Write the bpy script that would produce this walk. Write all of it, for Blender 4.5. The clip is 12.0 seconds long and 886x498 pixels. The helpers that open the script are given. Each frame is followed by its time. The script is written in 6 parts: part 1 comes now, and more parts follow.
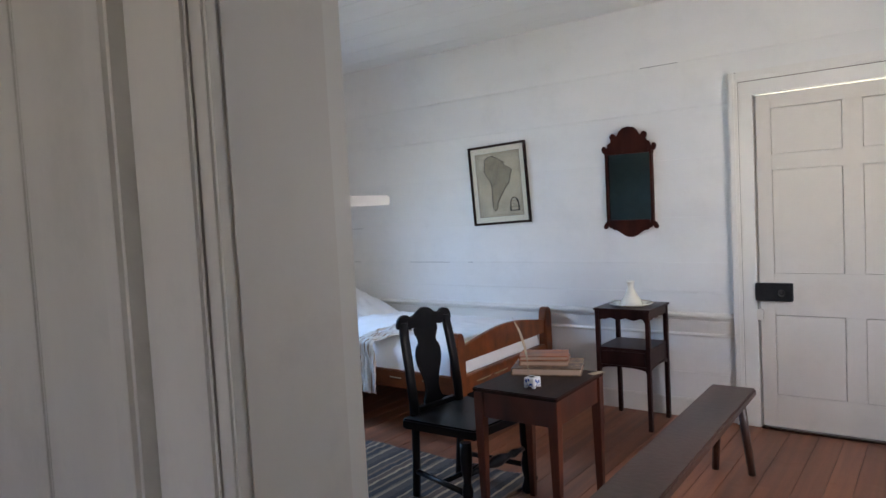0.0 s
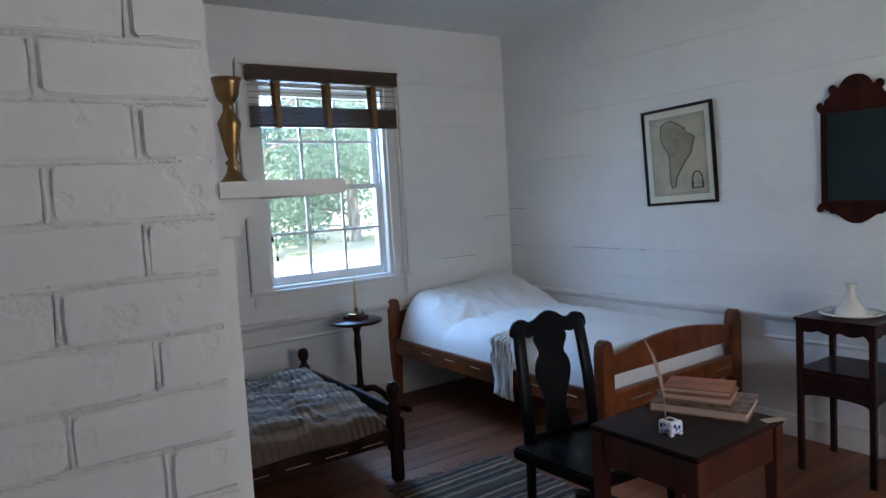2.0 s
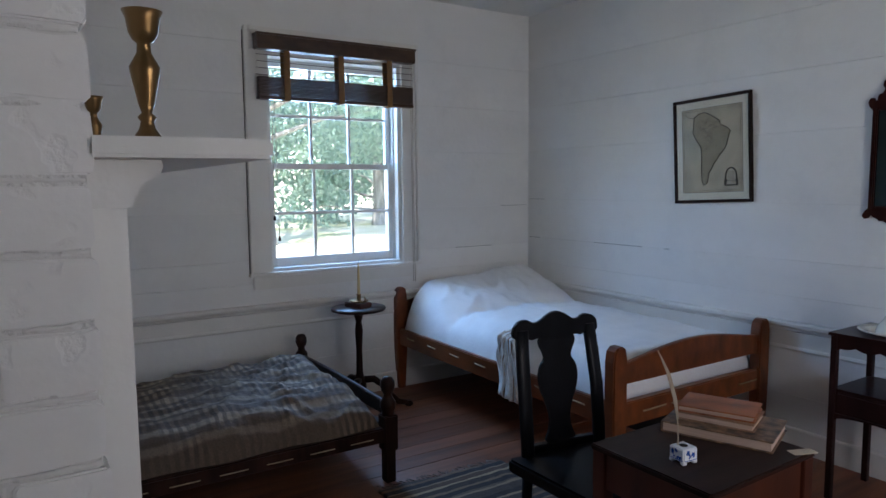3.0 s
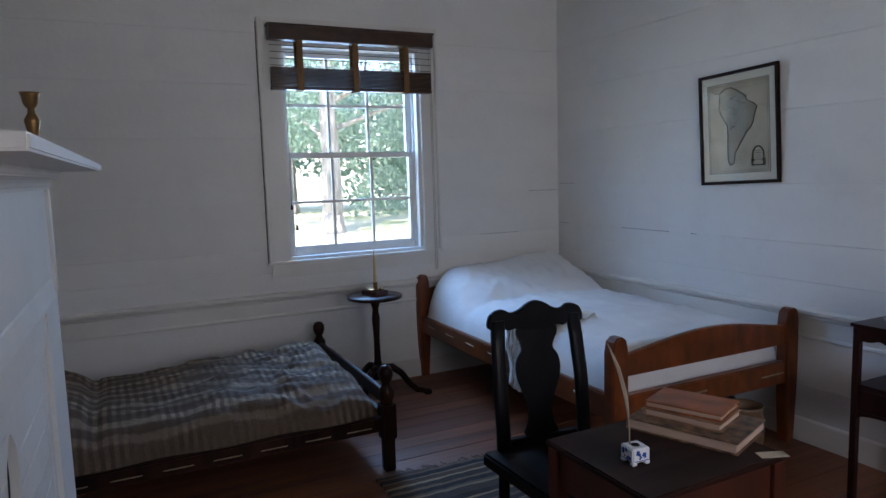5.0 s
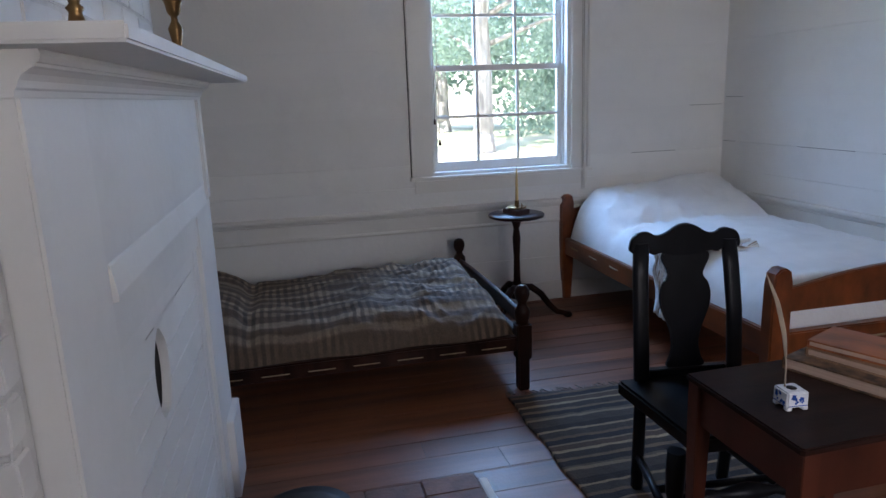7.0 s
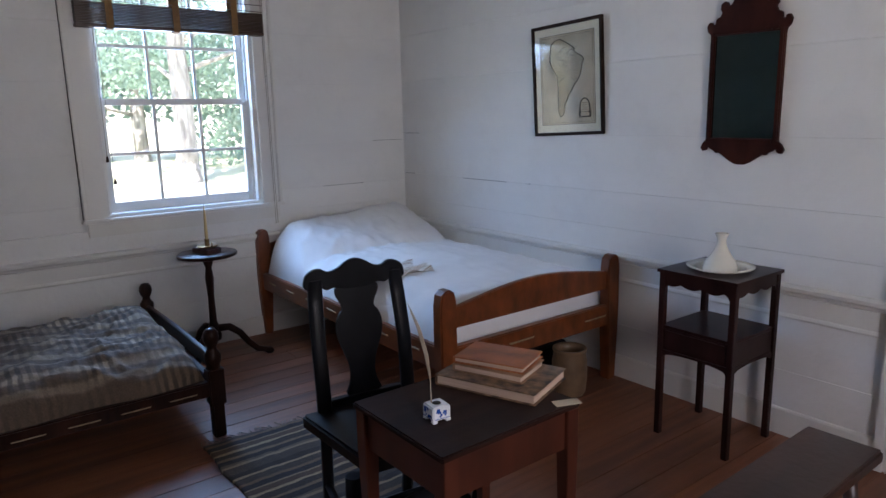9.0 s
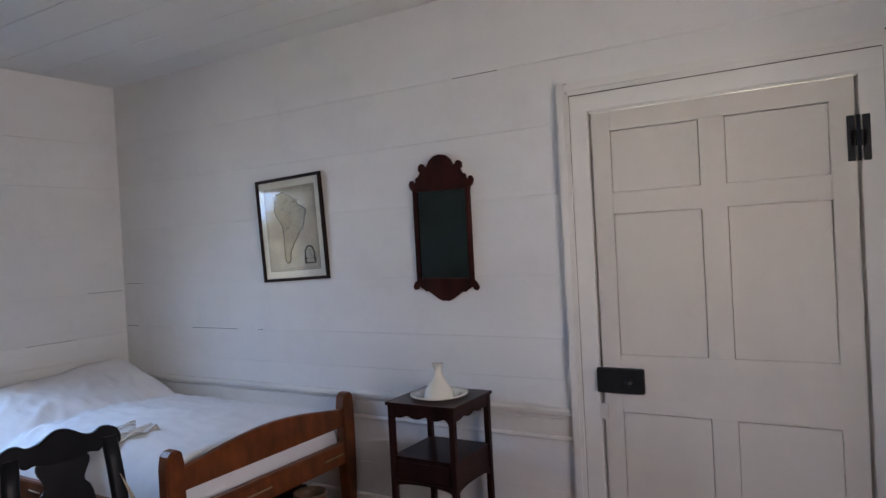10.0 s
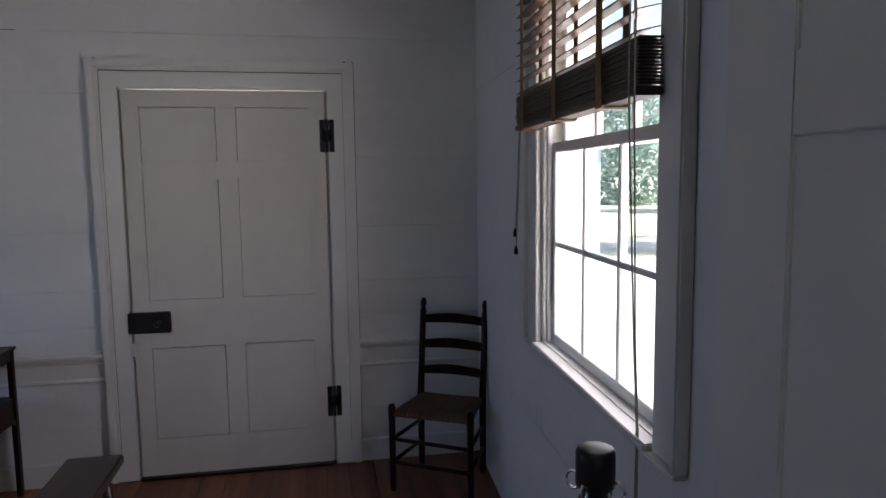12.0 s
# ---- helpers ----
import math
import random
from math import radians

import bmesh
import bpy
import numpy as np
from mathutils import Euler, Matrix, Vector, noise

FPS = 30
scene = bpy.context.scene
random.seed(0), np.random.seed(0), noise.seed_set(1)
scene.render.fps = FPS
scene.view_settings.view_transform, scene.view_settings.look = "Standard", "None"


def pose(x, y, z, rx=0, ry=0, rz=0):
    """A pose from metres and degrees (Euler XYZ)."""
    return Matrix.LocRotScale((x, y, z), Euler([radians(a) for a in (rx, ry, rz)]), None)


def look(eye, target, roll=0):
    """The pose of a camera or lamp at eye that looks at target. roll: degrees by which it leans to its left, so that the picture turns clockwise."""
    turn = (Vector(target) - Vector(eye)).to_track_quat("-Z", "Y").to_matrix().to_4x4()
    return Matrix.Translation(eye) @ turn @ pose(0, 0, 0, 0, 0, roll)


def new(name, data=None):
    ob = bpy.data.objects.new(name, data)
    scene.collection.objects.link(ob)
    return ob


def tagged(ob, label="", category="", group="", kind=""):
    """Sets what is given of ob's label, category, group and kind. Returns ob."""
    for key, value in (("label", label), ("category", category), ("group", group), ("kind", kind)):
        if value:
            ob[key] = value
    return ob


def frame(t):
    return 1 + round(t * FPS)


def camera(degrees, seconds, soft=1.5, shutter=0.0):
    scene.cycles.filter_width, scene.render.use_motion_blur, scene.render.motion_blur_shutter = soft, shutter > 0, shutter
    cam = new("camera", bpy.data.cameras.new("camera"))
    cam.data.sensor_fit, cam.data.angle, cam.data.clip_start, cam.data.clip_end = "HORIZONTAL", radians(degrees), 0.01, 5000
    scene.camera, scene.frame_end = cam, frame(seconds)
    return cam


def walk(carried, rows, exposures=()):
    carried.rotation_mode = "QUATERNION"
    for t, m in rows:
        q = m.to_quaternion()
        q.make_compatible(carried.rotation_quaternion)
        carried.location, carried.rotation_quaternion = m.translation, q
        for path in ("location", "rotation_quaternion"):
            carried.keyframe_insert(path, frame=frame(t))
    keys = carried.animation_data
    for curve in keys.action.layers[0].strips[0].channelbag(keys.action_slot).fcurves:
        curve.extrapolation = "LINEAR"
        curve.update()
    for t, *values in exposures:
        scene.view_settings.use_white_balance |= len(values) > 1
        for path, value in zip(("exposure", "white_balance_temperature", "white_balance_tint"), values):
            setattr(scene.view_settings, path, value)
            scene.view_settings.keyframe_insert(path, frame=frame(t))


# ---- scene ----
cam = camera(66.5, 12.0)
PATH = [
    (0, (-0.116, -0.354, 1.452), (-1.315, 1.242, 1.338), -3.1),
    (0.5, (-0.238, -0.085, 1.429), (-1.455, 1.498, 1.309), -4.4),
    (0.7, (-0.266, -0.019, 1.43), (-1.544, 1.514, 1.297), -5.0),
    (1, (-0.309, 0.062, 1.439), (-1.688, 1.506, 1.322), -4.8),
    (1.2, (-0.298, 0.125, 1.436), (-1.748, 1.496, 1.311), -5.1),
    (1.5, (-0.275, 0.25, 1.449), (-1.821, 1.51, 1.302), -5.1),
    (2, (-0.25, 0.417, 1.458), (-1.885, 1.558, 1.303), -3.3),
    (2.5, (-0.291, 0.529, 1.441), (-1.936, 1.65, 1.252), -1.6),
    (3, (-0.4, 0.636, 1.439), (-2.075, 1.713, 1.25), -0.5),
    (3.2, (-0.442, 0.67, 1.431), (-2.134, 1.719, 1.246), -0.3),
    (4.8, (-0.318, 0.939, 1.416), (-2.099, 1.822, 1.196), -1.4),
    (5, (-0.267, 0.996, 1.432), (-2.049, 1.875, 1.207), -1.7),
    (5.5, (-0.225, 1.114, 1.428), (-1.946, 2.099, 1.164), -3.1),
    (6, (-0.234, 1.158, 1.406), (-1.994, 2.045, 1.067), -3.5),
    (6.5, (-0.314, 1.09, 1.404), (-2.193, 1.638, 0.991), -2.7),
    (6.7, (-0.344, 1.073, 1.398), (-2.243, 1.518, 0.957), -2.1),
    (8.3, (-0.319, 1.157, 1.4), (-2.111, 1.898, 0.911), -1.0),
    (8.5, (-0.287, 1.174, 1.422), (-2.011, 2.075, 0.955), -1.2),
    (9, (-0.233, 1.205, 1.45), (-1.798, 2.387, 1.061), -1.3),
    (9.5, (-0.171, 1.185, 1.47), (-1.521, 2.642, 1.234), -1.8),
    (10, (-0.071, 1.15, 1.502), (-1.106, 2.862, 1.482), -3.0),
    (10.5, (-0.149, 1.005, 1.491), (-0.927, 2.847, 1.525), -4.3),
    (11, (-0.223, 0.842, 1.441), (-0.602, 2.806, 1.465), -3.9),
    (11.5, (-0.164, 0.694, 1.567), (-0.112, 2.692, 1.499), -3.0),
    (11.7, (-0.081, 0.605, 1.543), (0.09, 2.596, 1.461), -1.7),
    (12, (-0.092, 0.419, 1.579), (0.269, 2.375, 1.37), -0.7),
]
EXPOSURE = [
    (0, 3.40, 6700, 21), (0.5, 3.26, 6450, 18), (1.0, 3.15, 6300, 17), (1.5, 2.91, 6300, 18), (2.0, 2.68, 6250, 18), (2.5, 2.58, 6250, 19), (3.2, 2.46, 6250, 20),
    (5, 2.34, 6250, 22), (6.5, 2.62, 6300, 23), (8.5, 2.70, 6500, 24), (9.0, 2.72, 6550, 25), (9.5, 2.80, 6650, 27), (10.5, 2.60, 7000, 28), (11, 2.5, 7050, 31), (11.5, 2.46, 6550, 32), (12, 1.75, 6400, 27),
]
walk(cam, [(t, look(eye, target, roll)) for t, eye, target, roll in PATH], EXPOSURE)

# ---- light ----
world = bpy.data.worlds.new("world")
scene.world = world
world.use_nodes = True
wn = world.node_tree.nodes
sky = wn.new("ShaderNodeTexSky")
sky.sky_type = "NISHITA"
sky.sun_disc = False
sky.sun_elevation = radians(58)
sky.sun_rotation = radians(130)
wn["Background"].inputs["Strength"].default_value = 0.15
world.node_tree.links.new(sky.outputs["Color"], wn["Background"].inputs["Color"])

sun = new("sun", bpy.data.lights.new("sun", "SUN"))
sun.data.energy = 5.0
sun.data.angle = radians(0.6)
sun.data.color = (1.0, 0.95, 0.87)
SUN_FROM = Vector((math.sin(radians(130)) * math.cos(radians(58)), math.cos(radians(130)) * math.cos(radians(58)), math.sin(radians(58))))
sun.matrix_world = look(SUN_FROM * 30, (0, 0, 0))


def area_light(name, at, towards, width, height, watts, colour):
    """Area lamp: skylight at or outside a window's opening, or fill in the hall."""
    ob = new(name, bpy.data.lights.new(name, "AREA"))
    ob.data.shape, ob.data.size, ob.data.size_y = "RECTANGLE", width, height
    ob.data.energy, ob.data.color = watts, colour
    ob.matrix_world = look(at, towards)
    return ob


area_light("sky_light_bed_window", (-5.15, 2.46, 1.96), (-3.7, 2.52, 0.60), 1.05, 1.15, 13.5, (0.29, 0.58, 1.0))
area_light("sky_light_corner_window", (1.08, 2.25, 1.60), (-1.0, 2.45, 1.84), 1.0, 1.40, 8.8, (1.0, 0.97, 0.94))
# fill lamp added in the unseen hall to brighten the entry and brick
area_light("hall_fill_light", (-0.2, -2.72, 1.67), (-0.2, 0.0, 1.45), 0.55, 0.6, 0.7, (0.92, 0.95, 1.0))


# ---- materials ----
def surface(name, colour, rough=0.6, vary=0.12, grain=(6, 6, 6), fine=60.0, bump=0.15, dist=0.004, metal=0.0,
            dark=None, stain=0.0, stain_scale=1.5, island=0.0, coat=0.0, fine_vary=0.0):
    """A node material: base colour varied at two scales, fine relief, optional stains."""
    m = bpy.data.materials.new(name)
    m.use_nodes = True
    n, l = m.node_tree.nodes, m.node_tree.links
    b = n["Principled BSDF"]
    b.inputs["Roughness"].default_value = rough
    b.inputs["Metallic"].default_value = metal
    b.inputs["Coat Weight"].default_value = coat
    tc = n.new("ShaderNodeTexCoord")
    mp = n.new("ShaderNodeMapping")
    mp.inputs["Scale"].default_value = grain
    l.new(tc.outputs["Object"], mp.inputs["Vector"])
    big = n.new("ShaderNodeTexNoise")
    big.inputs["Scale"].default_value = 1.0
    big.inputs["Detail"].default_value = 6
    l.new(mp.outputs["Vector"], big.inputs["Vector"])
    ramp = n.new("ShaderNodeValToRGB")
    d = dark or tuple(c * (1 - 2 * vary) for c in colour)
    ramp.color_ramp.elements[0].position, ramp.color_ramp.elements[1].position = 0.32, 0.68
    ramp.color_ramp.elements[0].color = (*d, 1)
    ramp.color_ramp.elements[1].color = (*[min(1, c * (1 + 0.5 * vary)) for c in colour], 1)
    l.new(big.outputs["Fac"], ramp.inputs["Fac"])
    col = ramp.outputs["Color"]
    small = n.new("ShaderNodeTexNoise")
    small.inputs["Scale"].default_value = fine
    small.inputs["Detail"].default_value = 4
    l.new(tc.outputs["Object"], small.inputs["Vector"])
    if stain:
        st = n.new("ShaderNodeTexNoise")
        st.inputs["Scale"].default_value = stain_scale
        st.inputs["Detail"].default_value = 8
        st.inputs["Roughness"].default_value = 0.7
        l.new(tc.outputs["Object"], st.inputs["Vector"])
        r2 = n.new("ShaderNodeMapRange")
        r2.inputs["From Min"].default_value, r2.inputs["From Max"].default_value = 0.5, 0.75
        r2.inputs["To Min"].default_value, r2.inputs["To Max"].default_value = 0.0, stain
        l.new(st.outputs["Fac"], r2.inputs["Value"])
        mx = n.new("ShaderNodeMix")
        mx.data_type = "RGBA"
        l.new(r2.outputs["Result"], mx.inputs["Factor"])
        l.new(col, mx.inputs["A"])
        mx.inputs["B"].default_value = (*[c * 0.55 for c in colour], 1)
        col = mx.outputs["Result"]
    if fine_vary:
        hv = n.new("ShaderNodeHueSaturation")
        mr = n.new("ShaderNodeMapRange")
        mr.inputs["To Min"].default_value, mr.inputs["To Max"].default_value = 1 - fine_vary, 1 + fine_vary
        l.new(small.outputs["Fac"], mr.inputs["Value"])
        l.new(mr.outputs["Result"], hv.inputs["Value"])
        l.new(col, hv.inputs["Color"])
        col = hv.outputs["Color"]
    if island:
        info = n.new("ShaderNodeObjectInfo")
        mr2 = n.new("ShaderNodeMapRange")
        mr2.inputs["To Min"].default_value, mr2.inputs["To Max"].default_value = 1 - island, 1 + island
        l.new(info.outputs["Random"], mr2.inputs["Value"])
        hv2 = n.new("ShaderNodeHueSaturation")
        l.new(mr2.outputs["Result"], hv2.inputs["Value"])
        l.new(col, hv2.inputs["Color"])
        col = hv2.outputs["Color"]
    l.new(col, b.inputs["Base Color"])
    if bump:
        ad = n.new("ShaderNodeMath")
        ad.operation = "ADD"
        l.new(big.outputs["Fac"], ad.inputs[0])
        l.new(small.outputs["Fac"], ad.inputs[1])
        bp = n.new("ShaderNodeBump")
        bp.inputs["Strength"].default_value = bump
        bp.inputs["Distance"].default_value = dist
        l.new(ad.outputs["Value"], bp.inputs["Height"])
        l.new(bp.outputs["Normal"], b.inputs["Normal"])
    return m


def pane_glass(name, tint=(0.96, 0.98, 0.97), face=0.045):
    m = bpy.data.materials.new(name)
    m.use_nodes = True
    n, l = m.node_tree.nodes, m.node_tree.links
    n.remove(n["Principled BSDF"])
    clear, gloss, mix, fr = (n.new("ShaderNode" + k) for k in ("BsdfTransparent", "BsdfGlossy", "MixShader", "LayerWeight"))
    clear.inputs["Color"].default_value = (*tint, 1)
    gloss.inputs["Roughness"].default_value = 0.015
    fr.inputs["Blend"].default_value = 0.5
    five, low = n.new("ShaderNodeMath"), n.new("ShaderNodeMath")
    five.operation, low.operation = "POWER", "MULTIPLY_ADD"
    five.inputs[1].default_value, low.inputs[1].default_value, low.inputs[2].default_value = 5.0, 0.9, face
    l.new(fr.outputs["Facing"], five.inputs[0])
    l.new(five.outputs["Value"], low.inputs[0])
    wav = n.new("ShaderNodeTexNoise")
    wav.inputs["Scale"].default_value = 7
    bp = n.new("ShaderNodeBump")
    bp.inputs["Strength"].default_value, bp.inputs["Distance"].default_value = 0.08, 0.01
    l.new(wav.outputs["Fac"], bp.inputs["Height"])
    l.new(bp.outputs["Normal"], gloss.inputs["Normal"])
    l.new(low.outputs["Value"], mix.inputs["Fac"])
    l.new(clear.outputs["BSDF"], mix.inputs[1])
    l.new(gloss.outputs["BSDF"], mix.inputs[2])
    l.new(mix.outputs["Shader"], n["Material Output"].inputs["Surface"])
    return m


WHITE = surface("old_white_paint", (0.76, 0.755, 0.73), 0.62, 0.04, (0.6, 0.6, 2.5), 28, 0.30, 0.005, stain=0.2, stain_scale=2.6, island=0.03)
CEILING = surface("ceiling_paint", (0.76, 0.76, 0.73), 0.7, 0.03, (0.6, 2, 2), 30, 0.15, 0.003, stain=0.1)
TRIM = surface("cream_trim_paint", (0.73, 0.715, 0.67), 0.45, 0.035, (2, 2, 0.8), 45, 0.18, 0.003, stain=0.18, stain_scale=3)
DOORPAINT = surface("beige_door_paint", (0.64, 0.60, 0.535), 0.42, 0.04, (2, 2, 0.7), 45, 0.16, 0.003, stain=0.2, stain_scale=3)
JAMBPAINT = surface("worn_jamb_paint", (0.68, 0.65, 0.60), 0.45, 0.05, (5, 5, 0.5), 50, 0.2, 0.003, stain=0.35, stain_scale=4)
SASH = surface("sash_paint", (0.74, 0.74, 0.72), 0.45, 0.04, (3, 3, 1), 50, 0.15, 0.003, stain=0.15)
BRICK = surface("painted_brick", (0.77, 0.765, 0.755), 0.58, 0.03, (7, 7, 10), 22, 0.30, 0.006, stain=0.10, stain_scale=8, island=0.02)
MORTAR = surface("painted_mortar", (0.72, 0.715, 0.70), 0.7, 0.05, (14, 14, 14), 34, 0.5, 0.006, stain=0.2, stain_scale=9)
FLOORWOOD = surface("pine_floor", (0.222, 0.080, 0.038), 0.42, 0.22, (16, 0.9, 16), 90, 0.2, 0.003, stain=0.45, stain_scale=3.0, island=0.2, fine_vary=0.1)
DARKWOOD = surface("dark_stained_wood", (0.030, 0.012, 0.008), 0.32, 0.3, (14, 14, 2), 60, 0.12, 0.002, stain=0.2)
TABLETOP = surface("scuffed_dark_tabletop", (0.026, 0.011, 0.008), 0.5, 0.3, (20, 2.5, 20), 60, 0.15, 0.002, stain=0.3)
TABLERED = surface("red_brown_table_wood", (0.085, 0.022, 0.011), 0.34, 0.3, (6, 6, 2), 60, 0.14, 0.002, stain=0.25)
STANDWOOD = surface("mahogany_stand", (0.026, 0.0095, 0.008), 0.28, 0.25, (10, 10, 2), 60, 0.1, 0.002)
BEDWOOD = surface("cherry_bed_wood", (0.19, 0.049, 0.012), 0.34, 0.28, (3, 14, 8), 70, 0.14, 0.003, stain=0.35, stain_scale=4)
BLACK = surface("black_painted_wood", (0.008, 0.0085, 0.0105), 0.36, 0.25, (8, 8, 3), 60, 0.12, 0.002)
BENCHWOOD = surface("worn_bench_plank", (0.060, 0.027, 0.017), 0.36, 0.38, (5, 1.2, 5), 40, 0.25, 0.004, stain=0.75, stain_scale=9, fine_vary=0.15)
MIRRORWOOD = surface("mahogany_fretwork", (0.046, 0.011, 0.007), 0.34, 0.3, (10, 4, 4), 60, 0.12, 0.002)
FRAMEWOOD = surface("dark_frame_wood", (0.026, 0.013, 0.008), 0.62, 0.25, (10, 10, 10), 60, 0.1, 0.002)
OLDMIRROR = surface("aged_mirror_glass", (0.085, 0.125, 0.125), 0.09, 0.12, (4, 4, 4), 30, 0.0, metal=1.0, stain=0.3, stain_scale=5)
PAPER = surface("map_paper", (0.53, 0.46, 0.35), 0.8, 0.14, (7, 7, 7), 80, 0.05, 0.002, stain=0.22, stain_scale=6, fine_vary=0.05)
MATBOARD = surface("map_margin", (0.74, 0.70, 0.60), 0.8, 0.03, (5, 5, 5), 60, 0.05, 0.002)
INK = surface("map_ink", (0.07, 0.06, 0.045), 0.8, 0.2, (20, 20, 20), 90, 0.0)
MAPWASH = surface("map_land_wash", (0.34, 0.29, 0.205), 0.8, 0.12, (16, 16, 16), 120, 0.0, fine_vary=0.2)
LINEN = surface("white_linen", (0.80, 0.80, 0.79), 0.85, 0.03, (9, 5, 9), 60, 0.28, 0.005)
BRASS = surface("brass", (0.27, 0.158, 0.066), 0.34, 0.15, (12, 12, 12), 60, 0.06, 0.001, metal=1.0)
IRON = surface("black_iron", (0.018, 0.018, 0.019), 0.42, 0.2, (20, 20, 20), 70, 0.2, 0.002, metal=0.3)
CERAMIC = surface("cream_glaze", (0.70, 0.665, 0.57), 0.14, 0.03, (6, 6, 6), 40, 0.02, 0.001, coat=0.5)
DELFT = surface("white_glaze", (0.72, 0.75, 0.80), 0.15, 0.03, (20, 20, 20), 60, 0.02, 0.001)
DELFTBLUE = surface("blue_glaze", (0.03, 0.10, 0.42), 0.15, 0.2, (60, 60, 60), 90, 0.0)
STONEWARE = surface("brown_stoneware", (0.185, 0.112, 0.06), 0.4, 0.2, (10, 10, 10), 60, 0.15, 0.002)
LEATHER = surface("tan_leather", (0.36, 0.098, 0.020), 0.38, 0.3, (9, 14, 12), 90, 0.15, 0.002, stain=0.4, stain_scale=12)
PAGES = surface("old_pages", (0.50, 0.365, 0.285), 0.8, 0.1, (4, 4, 160), 300, 0.3, 0.002)
FEATHER = surface("feather", (0.42, 0.345, 0.26), 0.7, 0.15, (30, 30, 12), 140, 0.2, 0.002)
TALLOW = surface("tallow", (0.66, 0.50, 0.24), 0.5, 0.05, (10, 10, 10), 60, 0.05, 0.002)
BLINDWOOD = surface("walnut_blind", (0.058, 0.027, 0.013), 0.35, 0.2, (14, 14, 30), 60, 0.1, 0.002)
TAPE = surface("brown_tape", (0.22, 0.115, 0.040), 0.8, 0.12, (60, 60, 60), 200, 0.2, 0.002)
CORD = surface("cord", (0.45, 0.42, 0.36), 0.8, 0.1, (60, 60, 60), 200, 0.2, 0.001)
ROPE = surface("bed_rope", (0.33, 0.25, 0.15), 0.9, 0.15, (40, 40, 40), 150, 0.3, 0.002)
CHROME = surface("chrome", (0.75, 0.76, 0.78), 0.12, 0.05, (10, 10, 10), 50, 0.0, metal=1.0)
HEARTHBRICK = surface("hearth_brick", (0.235, 0.098, 0.055), 0.6, 0.2, (12, 12, 12), 70, 0.5, 0.005, stain=0.4, stain_scale=8, island=0.25)
# dark colour for the painted shade lines beside the door casing's mouldings
JOINTSHADE = surface("joint_shade", (0.15, 0.125, 0.10), 0.8, 0.3, (3, 3, 9), 40, 0.1)
DARKGAP = surface("dark_cavity", (0.02, 0.017, 0.014), 0.9, 0.2, (8, 8, 8), 40, 0.1)
RUSH = surface("woven_rush", (0.11, 0.062, 0.028), 0.8, 0.25, (90, 6, 6), 120, 0.5, 0.004)
BARK = surface("bark", (0.34, 0.32, 0.30), 0.9, 0.3, (7, 7, 1.2), 20, 0.9, 0.03)
LEAF = surface("leaves", (0.14, 0.205, 0.15), 0.6, 0.3, (0.7, 0.7, 0.7), 3, 0.0)
LEAF2 = surface("pale_leaves", (0.17, 0.235, 0.185), 0.6, 0.3, (0.7, 0.7, 0.7), 3, 0.0)
for lm in (LEAF, LEAF2):
    tn, tl = lm.node_tree.nodes, lm.node_tree.links
    tb, ms = tn.new("ShaderNodeBsdfTranslucent"), tn.new("ShaderNodeMixShader")
    tb.inputs["Color"].default_value = (0.43, 0.60, 0.51, 1)
    ms.inputs["Fac"].default_value = 0.45
    tl.new(tn["Principled BSDF"].outputs["BSDF"], ms.inputs[1])
    tl.new(tb.outputs["BSDF"], ms.inputs[2])
    tl.new(ms.outputs["Shader"], tn["Material Output"].inputs["Surface"])
GRASS = surface("dry_lawn", (0.52, 0.50, 0.42), 0.9, 0.2, (0.35, 0.35, 0.35), 8, 0.5, 0.05, dark=(0.24, 0.27, 0.13))
PORCHPAINT = surface("porch_paint", (0.45, 0.60, 0.70), 0.6, 0.05, (4, 4, 1), 40, 0.1)
CLAPBOARD = surface("clapboard", (0.72, 0.72, 0.68), 0.6, 0.04, (1, 1, 6), 30, 0.2)


def chip(m, scale, edge, strength, depth):
    """Adds scattered chipped patches of paint to a material's relief."""
    n, l = m.node_tree.nodes, m.node_tree.links
    tc, geo = n.new("ShaderNodeTexCoord"), n.new("ShaderNodeObjectInfo")
    va = n.new("ShaderNodeVectorMath")
    l.new(tc.outputs["Object"], va.inputs[0])
    l.new(geo.outputs["Location"], va.inputs[1])
    patch, rough = n.new("ShaderNodeTexNoise"), n.new("ShaderNodeTexNoise")
    patch.inputs["Scale"].default_value, rough.inputs["Scale"].default_value, rough.inputs["Detail"].default_value = scale, scale * 9, 6
    mask, mul = n.new("ShaderNodeMapRange"), n.new("ShaderNodeMath")
    mul.operation = "MULTIPLY"
    mask.inputs["From Min"].default_value, mask.inputs["From Max"].default_value = edge, edge + 0.06
    for tex in (patch, rough):
        l.new(va.outputs["Vector"], tex.inputs["Vector"])
    l.new(patch.outputs["Fac"], mask.inputs["Value"])
    l.new(mask.outputs["Result"], mul.inputs[0])
    l.new(rough.outputs["Fac"], mul.inputs[1])
    bp = n.new("ShaderNodeBump")
    bp.inputs["Strength"].default_value, bp.inputs["Distance"].default_value, bp.invert = strength, depth, True
    l.new(mul.outputs["Value"], bp.inputs["Height"])
    old = n["Principled BSDF"].inputs["Normal"].links[0].from_socket
    l.new(old, bp.inputs["Normal"])
    l.new(bp.outputs["Normal"], n["Principled BSDF"].inputs["Normal"])


chip(BRICK, 19, 0.62, 0.42, 0.005)
chip(MORTAR, 16, 0.52, 0.8, 0.006)
chip(FLOORWOOD, 5, 0.58, 0.25, 0.003)
GLASS = pane_glass("window_glass")
